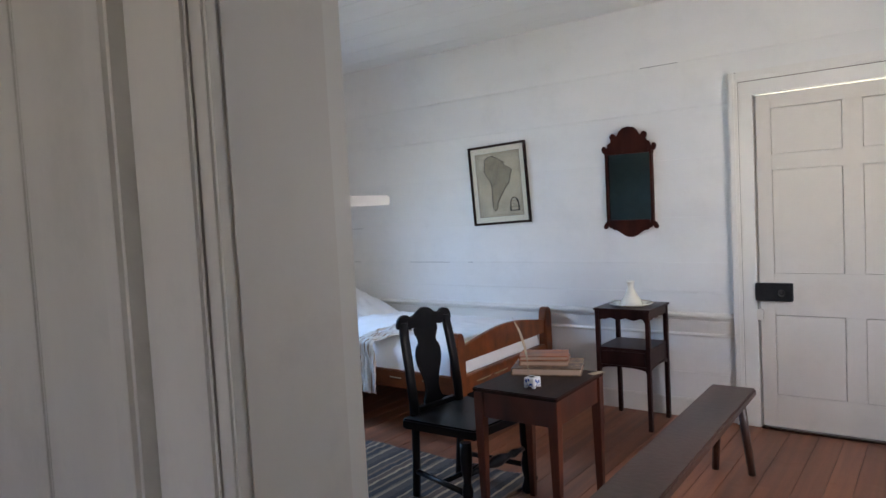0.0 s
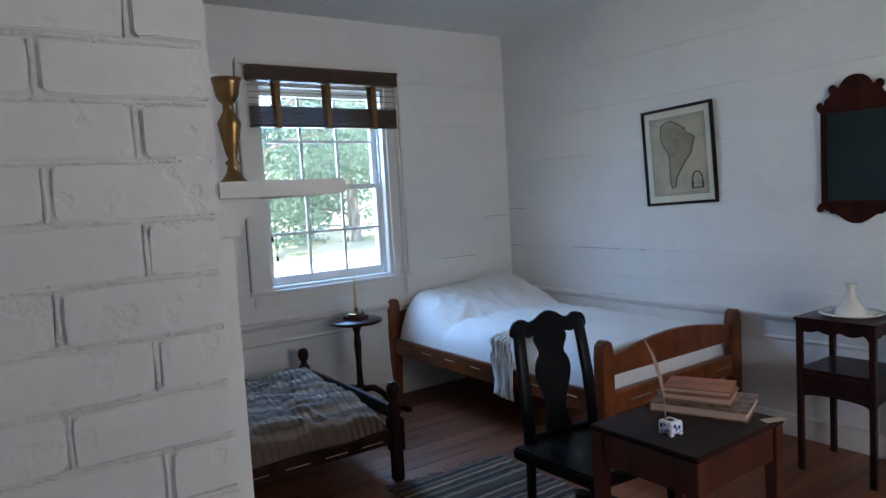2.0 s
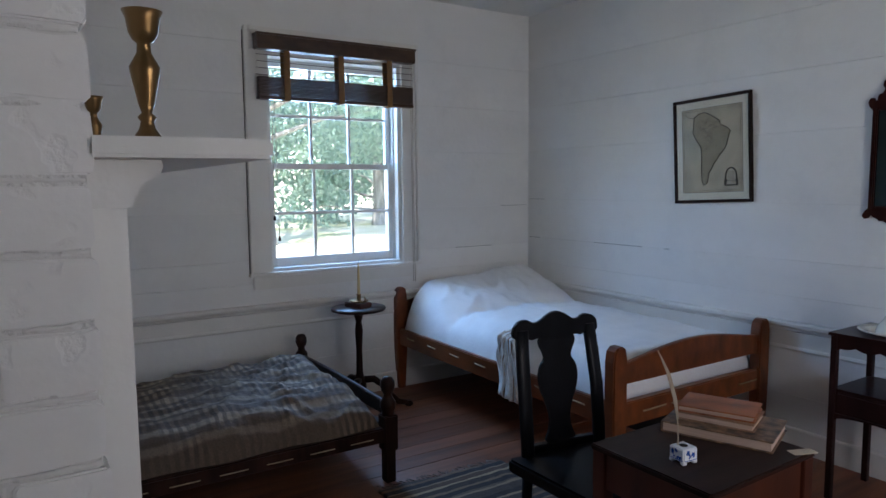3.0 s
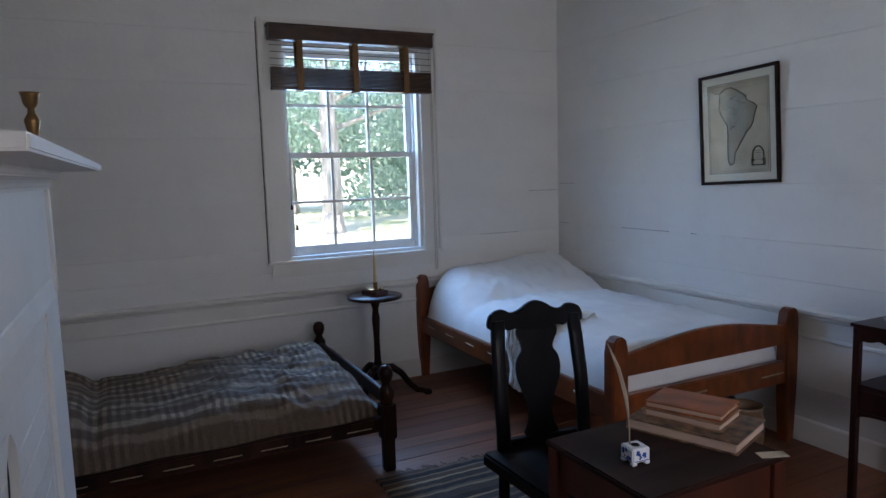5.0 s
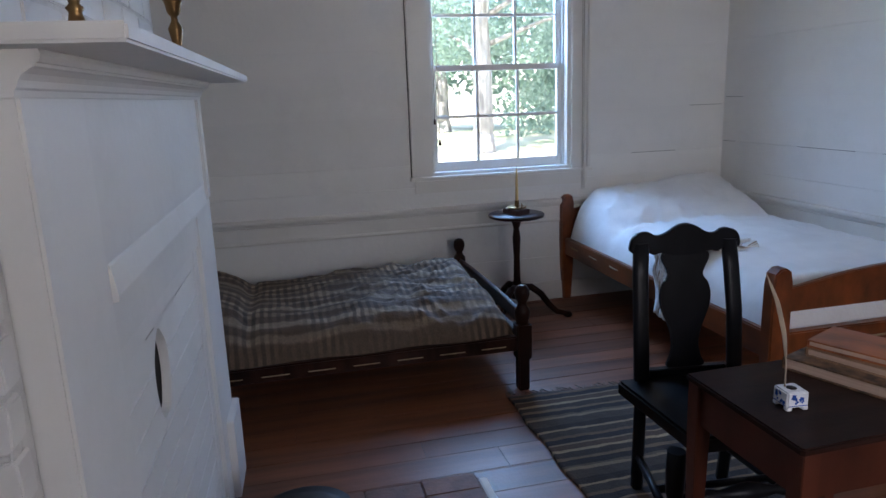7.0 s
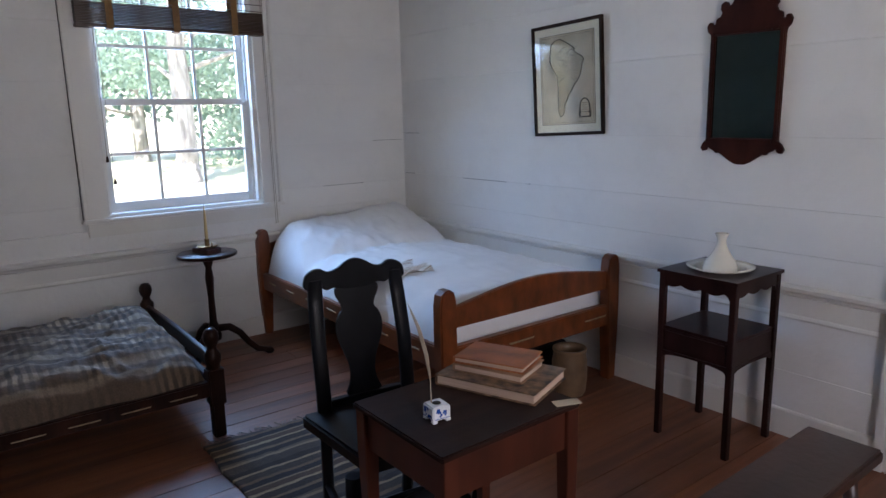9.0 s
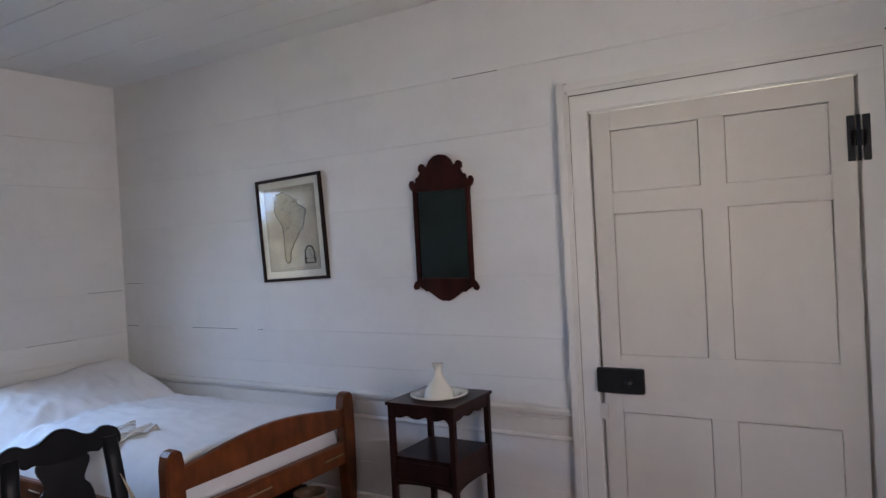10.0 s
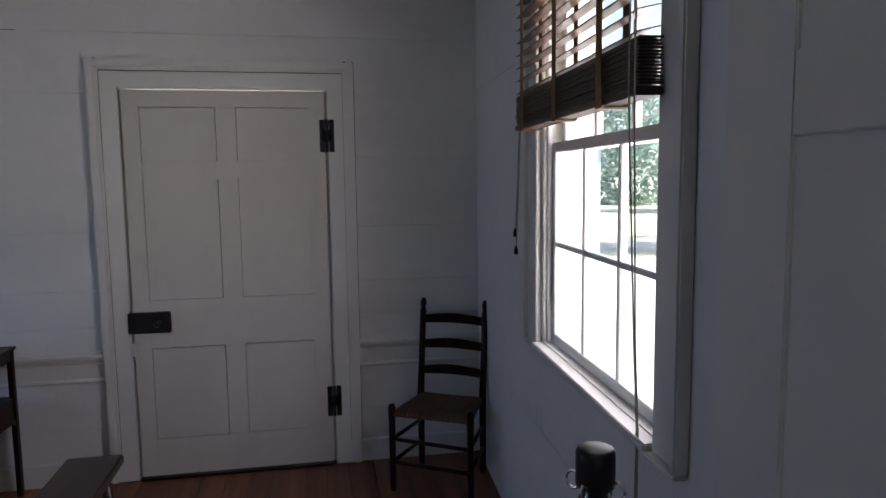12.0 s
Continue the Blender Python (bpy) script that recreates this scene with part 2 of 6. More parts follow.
PICTUREGLASS = pane_glass("picture_glass", (0.97, 0.98, 0.97), 0.018)


def striped(name, axis, stripes, period, rough=0.95, bump=0.6, weave=180, ticks=0.0, waver=0.012, steps="CONSTANT"):
    """Woven cloth whose colour steps in bands along one axis."""
    m = surface(name, stripes[0][1], rough, 0.1, (20, 20, 20), weave, bump, 0.004)
    n, l = m.node_tree.nodes, m.node_tree.links
    tc = n.new("ShaderNodeTexCoord")
    sep = n.new("ShaderNodeSeparateXYZ")
    wob = n.new("ShaderNodeTexNoise")
    wob.inputs["Scale"].default_value = 9
    vm = n.new("ShaderNodeVectorMath")
    vm.operation = "SCALE"
    vm.inputs["Scale"].default_value = waver
    va = n.new("ShaderNodeVectorMath")
    l.new(tc.outputs["Object"], wob.inputs["Vector"])
    l.new(wob.outputs["Color"], vm.inputs[0])
    l.new(tc.outputs["Object"], va.inputs[0])
    l.new(vm.outputs["Vector"], va.inputs[1])
    l.new(va.outputs["Vector"], sep.inputs["Vector"])
    md = n.new("ShaderNodeMath")
    md.operation = "DIVIDE"
    md.inputs[1].default_value = period
    l.new(sep.outputs[axis], md.inputs[0])
    fr = n.new("ShaderNodeMath")
    fr.operation = "FRACT"
    l.new(md.outputs["Value"], fr.inputs[0])
    rp = n.new("ShaderNodeValToRGB")
    rp.color_ramp.interpolation = steps
    for i, (p, c) in enumerate(stripes):
        e = rp.color_ramp.elements[i] if i < 2 else rp.color_ramp.elements.new(p)
        e.position, e.color = p, (*c, 1)
    l.new(fr.outputs["Value"], rp.inputs["Fac"])
    sp = n.new("ShaderNodeTexNoise")
    sp.inputs["Scale"].default_value = 130
    l.new(tc.outputs["Object"], sp.inputs["Vector"])
    mr = n.new("ShaderNodeMapRange")
    mr.inputs["To Min"].default_value, mr.inputs["To Max"].default_value = 0.6, 1.4
    l.new(sp.outputs["Fac"], mr.inputs["Value"])
    hv = n.new("ShaderNodeHueSaturation")
    l.new(mr.outputs["Result"], hv.inputs["Value"])
    l.new(rp.outputs["Color"], hv.inputs["Color"])
    out = hv.outputs["Color"]
    if ticks:
        td = n.new("ShaderNodeMath")
        td.operation = "DIVIDE"
        td.inputs[1].default_value = ticks
        l.new(sep.outputs["Y"], td.inputs[0])
        tp = n.new("ShaderNodeMath")
        tp.operation = "PINGPONG"
        tp.inputs[1].default_value = 0.5
        l.new(td.outputs["Value"], tp.inputs[0])
        tr = n.new("ShaderNodeMapRange")
        tr.inputs["From Min"].default_value, tr.inputs["From Max"].default_value = 0.17, 0.33
        tr.inputs["To Min"].default_value, tr.inputs["To Max"].default_value = 0.52, 1.50
        l.new(tp.outputs["Value"], tr.inputs["Value"])
        worn, fade = n.new("ShaderNodeTexNoise"), n.new("ShaderNodeMix")
        worn.inputs["Scale"].default_value, worn.inputs["Detail"].default_value = 5, 3
        l.new(va.outputs["Vector"], worn.inputs["Vector"])
        wr = n.new("ShaderNodeMapRange")
        wr.inputs["From Min"].default_value, wr.inputs["From Max"].default_value = 0.38, 0.62
        l.new(worn.outputs["Fac"], wr.inputs["Value"])
        l.new(wr.outputs["Result"], fade.inputs["Factor"])
        fade.inputs["A"].default_value = 0.92
        l.new(tr.outputs["Result"], fade.inputs["B"])
        h3 = n.new("ShaderNodeHueSaturation")
        l.new(fade.outputs["Result"], h3.inputs["Value"])
        l.new(out, h3.inputs["Color"])
        out = h3.outputs["Color"]
    l.new(out, n["Principled BSDF"].inputs["Base Color"])
    return m


for dull in (TABLETOP, BLACK, STANDWOOD, DARKWOOD, FRAMEWOOD, MIRRORWOOD):
    dull.node_tree.nodes["Principled BSDF"].inputs["Specular IOR Level"].default_value = 0.14

RUG = striped("rag_rug", "X", [(0, (0.034, 0.023, 0.017)), (0.09, (0.27, 0.185, 0.105)), (0.13, (0.055, 0.038, 0.027)), (0.24, (0.14, 0.085, 0.048)), (0.29, (0.028, 0.022, 0.021)),
                               (0.38, (0.22, 0.150, 0.088)), (0.41, (0.080, 0.046, 0.028)), (0.50, (0.30, 0.210, 0.120)), (0.54, (0.045, 0.031, 0.023)), (0.64, (0.165, 0.105, 0.060)),
                               (0.69, (0.028, 0.021, 0.018)), (0.78, (0.110, 0.076, 0.048)), (0.82, (0.23, 0.158, 0.092)), (0.86, (0.060, 0.041, 0.030))], 0.40, bump=0.9, weave=120)
QUILT = striped("checked_coverlet", "X", [(0, (0.088, 0.058, 0.036)), (0.20, (0.098, 0.065, 0.041)), (0.27, (0.235, 0.178, 0.124)), (0.45, (0.240, 0.182, 0.127)), (0.52, (0.102, 0.068, 0.043)),
                                          (0.68, (0.080, 0.053, 0.033)), (0.74, (0.172, 0.125, 0.085)), (0.86, (0.176, 0.129, 0.088)), (0.92, (0.090, 0.060, 0.038))], 0.185, 0.80, 0.8, 60, 0.038, 0.022, "LINEAR")
STRIPEDSHIRT = striped("striped_linen", "X", [(0, (0.66, 0.65, 0.62)), (0.34, (0.30, 0.20, 0.13)), (0.46, (0.64, 0.62, 0.58)), (0.58, (0.42, 0.32, 0.23)), (0.66, (0.66, 0.65, 0.62))], 0.045, 0.9, 0.4, 220, 0.0, 0.01)
MARBLED = surface("marbled_cover", (0.20, 0.115, 0.062), 0.42, 0.5, (34, 34, 34), 90, 0.1, 0.002, dark=(0.014, 0.009, 0.008), fine_vary=0.3)
OLDBOARD = surface("worn_board_cover", (0.30, 0.175, 0.11), 0.55, 0.25, (16, 16, 16), 90, 0.15, 0.002, stain=0.4, stain_scale=14)


# ---- mesh helpers ----
def box(bm, x0, x1, y0, y1, z0, z1, bevel=0.0, m=None):
    t = bmesh.new()
    bmesh.ops.create_cube(t, size=1)
    bmesh.ops.scale(t, vec=(abs(x1 - x0), abs(y1 - y0), abs(z1 - z0)), verts=t.verts)
    bmesh.ops.translate(t, vec=((x0 + x1) / 2, (y0 + y1) / 2, (z0 + z1) / 2), verts=t.verts)
    if bevel:
        bmesh.ops.bevel(t, geom=t.edges[:], offset=bevel, segments=2, affect="EDGES", clamp_overlap=True)
    join(bm, t, m)


def join(bm, t, m=None):
    if m is not None:
        bmesh.ops.transform(t, matrix=m, verts=t.verts)
    me = bpy.data.meshes.new("tmp")
    t.to_mesh(me)
    t.free()
    bm.from_mesh(me)
    bpy.data.meshes.remove(me)


def lathe(bm, profile, at=(0, 0, 0), seg=24, m=None, squash=1.0):
    """Turned shape: profile rows of (radius, height)."""
    t = bmesh.new()
    rings = []
    for r, z in profile:
        rings.append([t.verts.new((r * math.cos(2 * math.pi * i / seg), squash * r * math.sin(2 * math.pi * i / seg), z)) for i in range(seg)])
    for a, b in zip(rings, rings[1:]):
        for i in range(seg):
            f = t.faces.new((a[i], a[(i + 1) % seg], b[(i + 1) % seg], b[i]))
            f.smooth = True
    for ring, flip in ((rings[0], True), (rings[-1], False)):
        if profile[0 if flip else -1][0] > 1e-5:
            t.faces.new(ring[::-1] if flip else ring)
    bmesh.ops.remove_doubles(t, verts=t.verts, dist=1e-6)
    bmesh.ops.translate(t, vec=at, verts=t.verts)
    join(bm, t, m)


def slab(bm, outline, depth, m=None, bevel=0.0):
    """A flat outline in the xz-plane, thick along y from 0 to depth."""
    t = bmesh.new()
    front = t.faces.new([t.verts.new((x, 0, z)) for x, z in outline])
    ext = bmesh.ops.extrude_face_region(t, geom=[front])
    bmesh.ops.translate(t, vec=(0, depth, 0), verts=[v for v in ext["geom"] if isinstance(v, bmesh.types.BMVert)])
    bmesh.ops.recalc_face_normals(t, faces=t.faces)
    if bevel:
        bmesh.ops.bevel(t, geom=[e for e in t.edges if e.calc_face_angle(0) > 0.9], offset=bevel, segments=2, affect="EDGES", clamp_overlap=True)
    join(bm, t, m)


def run(bm, profile, length, m):
    """A moulding: profile rows of (out, up), drawn along local x from 0 to length; out is -y."""
    t = bmesh.new()
    ends = [[t.verts.new((x, -o, u)) for o, u in profile] for x in (0, length)]
    k = len(profile)
    for i in range(k):
        t.faces.new((ends[0][i], ends[1][i], ends[1][(i + 1) % k], ends[0][(i + 1) % k]))
    t.faces.new(ends[0][::-1])
    t.faces.new(ends[1])
    bmesh.ops.recalc_face_normals(t, faces=t.faces)
    join(bm, t, m)


def tube(bm, points, radius, seg=8, taper=1.0):
    t = bmesh.new()
    rings = []
    pts = [Vector(p) for p in points]
    q = last = None
    for i, p in enumerate(pts):
        d = (pts[min(i + 1, len(pts) - 1)] - pts[max(i - 1, 0)]).normalized()
        q = d.to_track_quat("Z", "Y") if last is None else last.rotation_difference(d) @ q
        last = d
        r = radius * (1 + (taper - 1) * i / max(1, len(pts) - 1))
        rings.append([t.verts.new(p + q @ Vector((r * math.cos(2 * math.pi * j / seg), r * math.sin(2 * math.pi * j / seg), 0))) for j in range(seg)])
    for a, b in zip(rings, rings[1:]):
        for j in range(seg):
            t.faces.new((a[j], a[(j + 1) % seg], b[(j + 1) % seg], b[j])).smooth = True
    t.faces.new(rings[0][::-1])
    t.faces.new(rings[-1])
    join(bm, t)


def sheet(bm, nx, ny, place, thick=0.0):
    """A grid whose corners come from place(u, v), u and v from 0 to 1."""
    v = [[bm.verts.new(place(i / nx, j / ny)) for j in range(ny + 1)] for i in range(nx + 1)]
    for i in range(nx):
        for j in range(ny):
            bm.faces.new((v[i][j], v[i + 1][j], v[i + 1][j + 1], v[i][j + 1])).smooth = True


def part(name, bm, material, parent=None, label="", m=None):
    me = bpy.data.meshes.new(name)
    bm.to_mesh(me)
    bm.free()
    me.materials.append(material)
    ob = new(name, me)
    if parent is not None:
        ob.parent = parent
    if m is not None:
        ob.matrix_basis = m
    return tagged(ob, label)


def thing(name, label, category, at=(0, 0, 0), turn=0.0, group="", kind=""):
    ob = new(name)
    ob.empty_display_size = 0.05
    ob.matrix_basis = pose(*at, 0, 0, turn)
    return tagged(ob, label, category, group, kind)


def boxpart(name, dims, material, parent, label="", bevel=0.003):
    bm = bmesh.new()
    box(bm, *dims, bevel)
    return part(name, bm, material, parent, label)


def wobble(p, scale, amount):
    return noise.noise(Vector(p) * scale) * amount


# ---- plan ----
CEIL = 2.73
XW, YN = -4.56, 4.12          # bed-window wall and door wall, room faces
PART_Y0, PART_Y1 = 0.03, 0.19  # partition with the entry
JAMB_L, JAMB_R = -0.645, 0.37
CHX, CHY = -1.238, 0.714      # chimney corner
CORNER = (0.79, 4.12)         # corner of door wall and corner-window wall
EAST = pose(CORNER[0], CORNER[1], 0, 0, 0, -90 - 3.15)  # local x runs down the wall, local y is outward
WEST = pose(XW, -0.3, 0, 0, 0, 90)                      # local x runs along +y, local y is outward
NORTH = pose(XW, YN, 0)                                 # local x runs along +x, local y is outward


def cut(rect, holes):
    """A rectangle less some rectangles, as rectangles."""
    out = [rect]
    for h0, h1, v0, v1 in holes:
        nxt = []
        for a0, a1, b0, b1 in out:
            if h0 >= a1 or h1 <= a0 or v0 >= b1 or v1 <= b0:
                nxt.append((a0, a1, b0, b1))
                continue
            if h0 > a0:
                nxt.append((a0, h0, b0, b1))
            if h1 < a1:
                nxt.append((h1, a1, b0, b1))
            c0, c1 = max(a0, h0), min(a1, h1)
            if v0 > b0:
                nxt.append((c0, c1, b0, v0))
            if v1 < b1:
                nxt.append((c0, c1, v1, b1))
        out = nxt
    return [r for r in out if r[1] - r[0] > 1e-4 and r[3] - r[2] > 1e-4]


def boarded_wall(name, label, m, length, holes, seams, thick=0.2, rail=True, rail_gaps=(), rng=None):
    """A wall of wide painted boards over a thick body, with openings, chair rail and baseboard."""
    root = tagged(new(name), label, "wall", kind="structure")
    root.matrix_basis = m
    bm = bmesh.new()
    for a0, a1, b0, b1 in cut((-0.2, length + 0.2, -0.02, CEIL + 0.12), holes):
        box(bm, a0, a1, 0.016, thick, b0, b1)
    part("wall_body", bm, WHITE, root)
    r = rng or random.Random(len(name))
    zs = [0.0] + list(seams) + [CEIL]
    for i, (z0, z1) in enumerate(zip(zs, zs[1:])):
        joints = [0.0, length]
        g = 0.0009 if i else 0.0
        for u0, u1 in zip(joints, joints[1:]):
            bm = bmesh.new()
            for a0, a1, b0, b1 in cut((u0, u1, z0 + g, z1 - 0.0006), holes):
                box(bm, a0, a1, r.uniform(-0.0012, 0.0004), 0.016, b0, b1)
            part("plank", bm, WHITE, root)
    if rail:
        spans = cut((0.0, length, 0.0, 1.0), [(a, b, -1, 2) for a, b in rail_gaps])
        cap = bmesh.new()
        low = bmesh.new()
        base = bmesh.new()
        for a0, a1, _, _ in spans:
            mm = pose(a0, 0, 0)
            run(cap, [(0, 0.645), (0.012, 0.650), (0.016, 0.662), (0.030, 0.672), (0.032, 0.688), (0.024, 0.697), (0, 0.700)], a1 - a0, mm)
            run(low, [(0, 0.540), (0.009, 0.543), (0.013, 0.552), (0.009, 0.562), (0.005, 0.566), (0.005, 0.644), (0, 0.645)], a1 - a0, mm)
            run(base, [(0, 0.0), (0.012, 0.0), (0.012, 0.115), (0.008, 0.123), (0, 0.126)], a1 - a0, mm)
        part("chair_rail", cap, TRIM, root)
        part("rail_band", low, TRIM, root)
        part("baseboard", base, TRIM, root)
    return root


# window openings in the walls' own measures
W1 = dict(u0=2.32, u1=3.26, z0=0.92, z1=2.26, casing=0.115)
W2 = dict(u0=1.335, u1=2.325, z0=0.972, z1=2.50, casing=0.12)
DOOR_U0, DOOR_U1, DOOR_TOP = -1.055 - XW, -0.035 - XW, 2.045

west = boarded_wall("wall_west", "white painted board wall around the bed window", WEST, YN + 0.3, [(W1["u0"], W1["u1"], W1["z0"], W1["z1"])],
                    [0.30, 0.60, 0.83, 0.975, 1.277, 1.675, 2.00, 2.31])
north = boarded_wall("wall_north", "white painted board wall with dark board seams", NORTH, CORNER[0] - XW, [(DOOR_U0 - 0.012, DOOR_U1 + 0.012, -0.1, DOOR_TOP + 0.012)],
                     [0.30, 0.60, 0.83, 1.024, 1.324, 1.70, 2.02, 2.322], rail_gaps=[(DOOR_U0 - 0.15, DOOR_U1 + 0.15)])
east = boarded_wall("wall_east", "white painted board wall around the corner window", EAST, 3.95, [(W2["u0"], W2["u1"], W2["z0"], W2["z1"])],
                    [0.62, 2.05], rail=False)

# dark open seams along parts of single boards
for wall, spans in ((north, [(0.02, 0.14, 1.0225), (0.72, 1.15, 1.0225), (1.33, 1.37, 1.0225), (0.02, 0.20, 1.3225), (2.80, 3.05, 2.3205)]),
                    (west, [(3.72, 4.05, 0.9735), (4.15, 4.40, 1.2755)])):
    bm = bmesh.new()
    for a, b, z in spans:
        box(bm, a, b, -0.0022, 0.004, z + 0.0002, z + 0.0024)
    part("dark_line", bm, DARKGAP, wall, "dark open crack between boards")

# ceiling: boards with narrow joints, one mesh
bm = bmesh.new()
for i in range(15):
    y = -0.3 + i * 0.30
    box(bm, -4.7, 1.3, y + 0.001, y + 0.299, CEIL, CEIL + 0.03, 0.0015)
box(bm, -4.8, 1.8, -0.3, 4.35, CEIL + 0.03, CEIL + 0.12)
tagged(part("ceiling", bm, CEILING), "white painted board ceiling", "ceiling", kind="structure")

# floor body under the boards
bm = bmesh.new()
box(bm, -4.76, 0.90, 0.0, 4.32, -0.15, -0.022)
box(bm, -2.35, 1.75, -2.9, 0.0, -0.15, -0.022)
floor = tagged(part("floor", bm, DARKGAP), "worn reddish-brown pine floorboards", "floor", kind="structure")

# partition with the entry doorway
bm = bmesh.new()
for a0, a1, b0, b1 in cut((-4.76, 1.75, -0.02, CEIL + 0.1), [(JAMB_L - 0.02, JAMB_R + 0.02, -0.1, 2.09)]):
    box(bm, a0, a1, PART_Y0, PART_Y1 - 0.02, b0, b1)
partition = tagged(part("wall_south", bm, WHITE), "white painted partition with the entry doorway", "wall", kind="structure")
boxpart("wall_batten", (-1.30, -1.053, PART_Y0 - 0.012, PART_Y0, 0, CEIL), JAMBPAINT, partition)
boxpart("wall_batten", (-1.046, -0.80, PART_Y0 - 0.012, PART_Y0, 0, CEIL), JAMBPAINT, partition)

boxpart("wall_crack", (-1.0525, -1.0465, PART_Y0 - 0.004, PART_Y0 + 0.002, 0, CEIL), DARKGAP, partition, "dark open joint between boards", bevel=0)
entry = tagged(new("door_frame_entry"), "worn cream painted door frame of the entry", "door frame", kind="structure")
boxpart("jamb", (JAMB_L - 0.02, JAMB_L, PART_Y0, 0.163, 0, 2.07), JAMBPAINT, entry)
boxpart("jamb", (JAMB_R, JAMB_R + 0.02, PART_Y0, 0.163, 0, 2.07), JAMBPAINT, entry)
boxpart("head_jamb", (JAMB_L - 0.02, JAMB_R + 0.02, PART_Y0, 0.163, 2.07, 2.09), JAMBPAINT, entry)
for side, x in ((-1, JAMB_L), (1, JAMB_R)):
    def xs(a, b, s=side, o=x):
        return (o + s * b, o + s * a) if s < 0 else (o + a, o + b)
    boxpart("casing", (*xs(0.0, 0.135), 0.014, PART_Y0, 0, 2.20), JAMBPAINT, entry)
    boxpart("casing_bead", (*xs(0.020, 0.040), 0.006, 0.014, 0, 2.17), JAMBPAINT, entry, bevel=0.004)
    boxpart("backband", (*xs(0.135, 0.175), -0.008, PART_Y0, 0, 2.24), JAMBPAINT, entry, bevel=0.006)
    boxpart("room_casing", (*xs(0.008, 0.13), 0.1632, 0.197, 0, 2.18), TRIM, entry, bevel=0.004)
boxpart("casing_head", (JAMB_L, JAMB_R, 0.014, PART_Y0, 2.07, 2.20), JAMBPAINT, entry)
boxpart("room_casing_head", (JAMB_L - 0.008, JAMB_R + 0.008, 0.170, 0.197, 2.078, 2.18), TRIM, entry)

# the hall behind the camera: unseen shell added closed, with one made-up bright opening
for nm, dims in (("wall_hall_west", (-2.35, -2.2, -2.9, 0.03, -0.02, CEIL)), ("wall_hall_east", (1.6, 1.75, -2.9, 0.03, -0.02, CEIL)),
                 ("ceiling_hall", (-2.35, 1.75, -2.9, -0.31, CEIL, CEIL + 0.1))):
    bm = bmesh.new()
    box(bm, *dims)
    tagged(part(nm, bm, JAMBPAINT if "wall" in nm else CEILING), "plain unseen hall surface added to close off light", nm.split("_")[0], kind="structure")
bm = bmesh.new()
for a0, a1, b0, b1 in cut((-2.35, 1.75, -0.02, CEIL), [(-0.5, 0.1, 1.35, 2.0)]):
    box(bm, a0, a1, -2.9, -2.75, b0, b1)
tagged(part("wall_hall_south", bm, JAMBPAINT), "plain unseen hall wall with an added opening for light", "wall", kind="structure")


# ---- doors ----
def panel_door(root, width, height, thick, material, mid_top=1.585, stile=0.115, lock_rail=(0.735, 0.86)):
    """Six-panel leaf, hinge edge at local x = 0, front face at local y = 0 facing -y."""
    mull = 0.10
    rails = [(0.0, 0.20), lock_rail, (mid_top, mid_top + 0.095), (height - 0.085, height)]
    bm = bmesh.new()
    box(bm, 0, stile, 0, thick, 0, height, 0.002)
    box(bm, width - stile, width, 0, thick, 0, height, 0.002)
    part("stile", bm, material, root)
    bm = bmesh.new()
    for z0, z1 in rails:
        box(bm, stile, width - stile, 0.0005, thick, z0, z1, 0.002)
    part("rail", bm, material, root)
    mid = width / 2
    for z0, z1 in ((0.20, lock_rail[0]), (lock_rail[1], mid_top), (mid_top + 0.095, height - 0.085)):
        bm = bmesh.new()
        box(bm, mid - mull / 2, mid + mull / 2, 0.001, thick, z0, z1, 0.002)
        part("muntin", bm, material, root)
        for x0, x1 in ((stile, mid - mull / 2), (mid + mull / 2, width - stile)):
            bm = bmesh.new()
            box(bm, x0, x1, 0.026, thick - 0.006, z0, z1)
            box(bm, x0 + 0.0020, x1 - 0.0038, 0.004, 0.0261, z0 + 0.0016, z1 - 0.0042, 0.0008)
            part("panel", bm, material, root)


def hinge(parent, x, z, y):
    bm = bmesh.new()
    for s in (-1, 1):
        box(bm, x + s * 0.012, x + s * 0.038, y - 0.004, y, z - 0.085, z + 0.085, 0.0015)
        box(bm, x, x + s * 0.030, y - 0.004, y, z - 0.03, z + 0.03, 0.0015)
    h = part("hinge", bm, IRON, parent, "black iron H hinge")
    bm = bmesh.new()
    lathe(bm, [(0.007, -0.085), (0.007, 0.085)], (x, y - 0.006, z), 10)
    part("hinge_pin", bm, IRON, h)


dw = DOOR_U1 - DOOR_U0
door = thing("door_1", "closed beige six-panel door with black iron lock", "door", (-1.048, YN - 0.0205, 0.018), 0.0, kind="structure")
panel_door(door, dw - 0.014, 2.0218, 0.035, DOORPAINT, 1.568, 0.083, (0.692, 0.945))
bm = bmesh.new()
box(bm, -0.022, 0.185, -0.028, 0, 0.778, 0.888, 0.004)
lock = part("rim_lock", bm, IRON, door, "black iron rim lock")
bm = bmesh.new()
lathe(bm, [(0.006, 0), (0.008, 0.012), (0.018, 0.02), (0.020, 0.032), (0.012, 0.042), (0, 0.044)], seg=16, m=pose(0.13, -0.028, 0.833, 90))
part("knob", bm, IRON, lock)
boxpart("keeper", (-0.020, 0.018, -0.014, 0, 0.655, 0.725), DOORPAINT, door)
for z in (0.345, 1.79):
    hinge(door, dw - 0.004, z, -0.004)

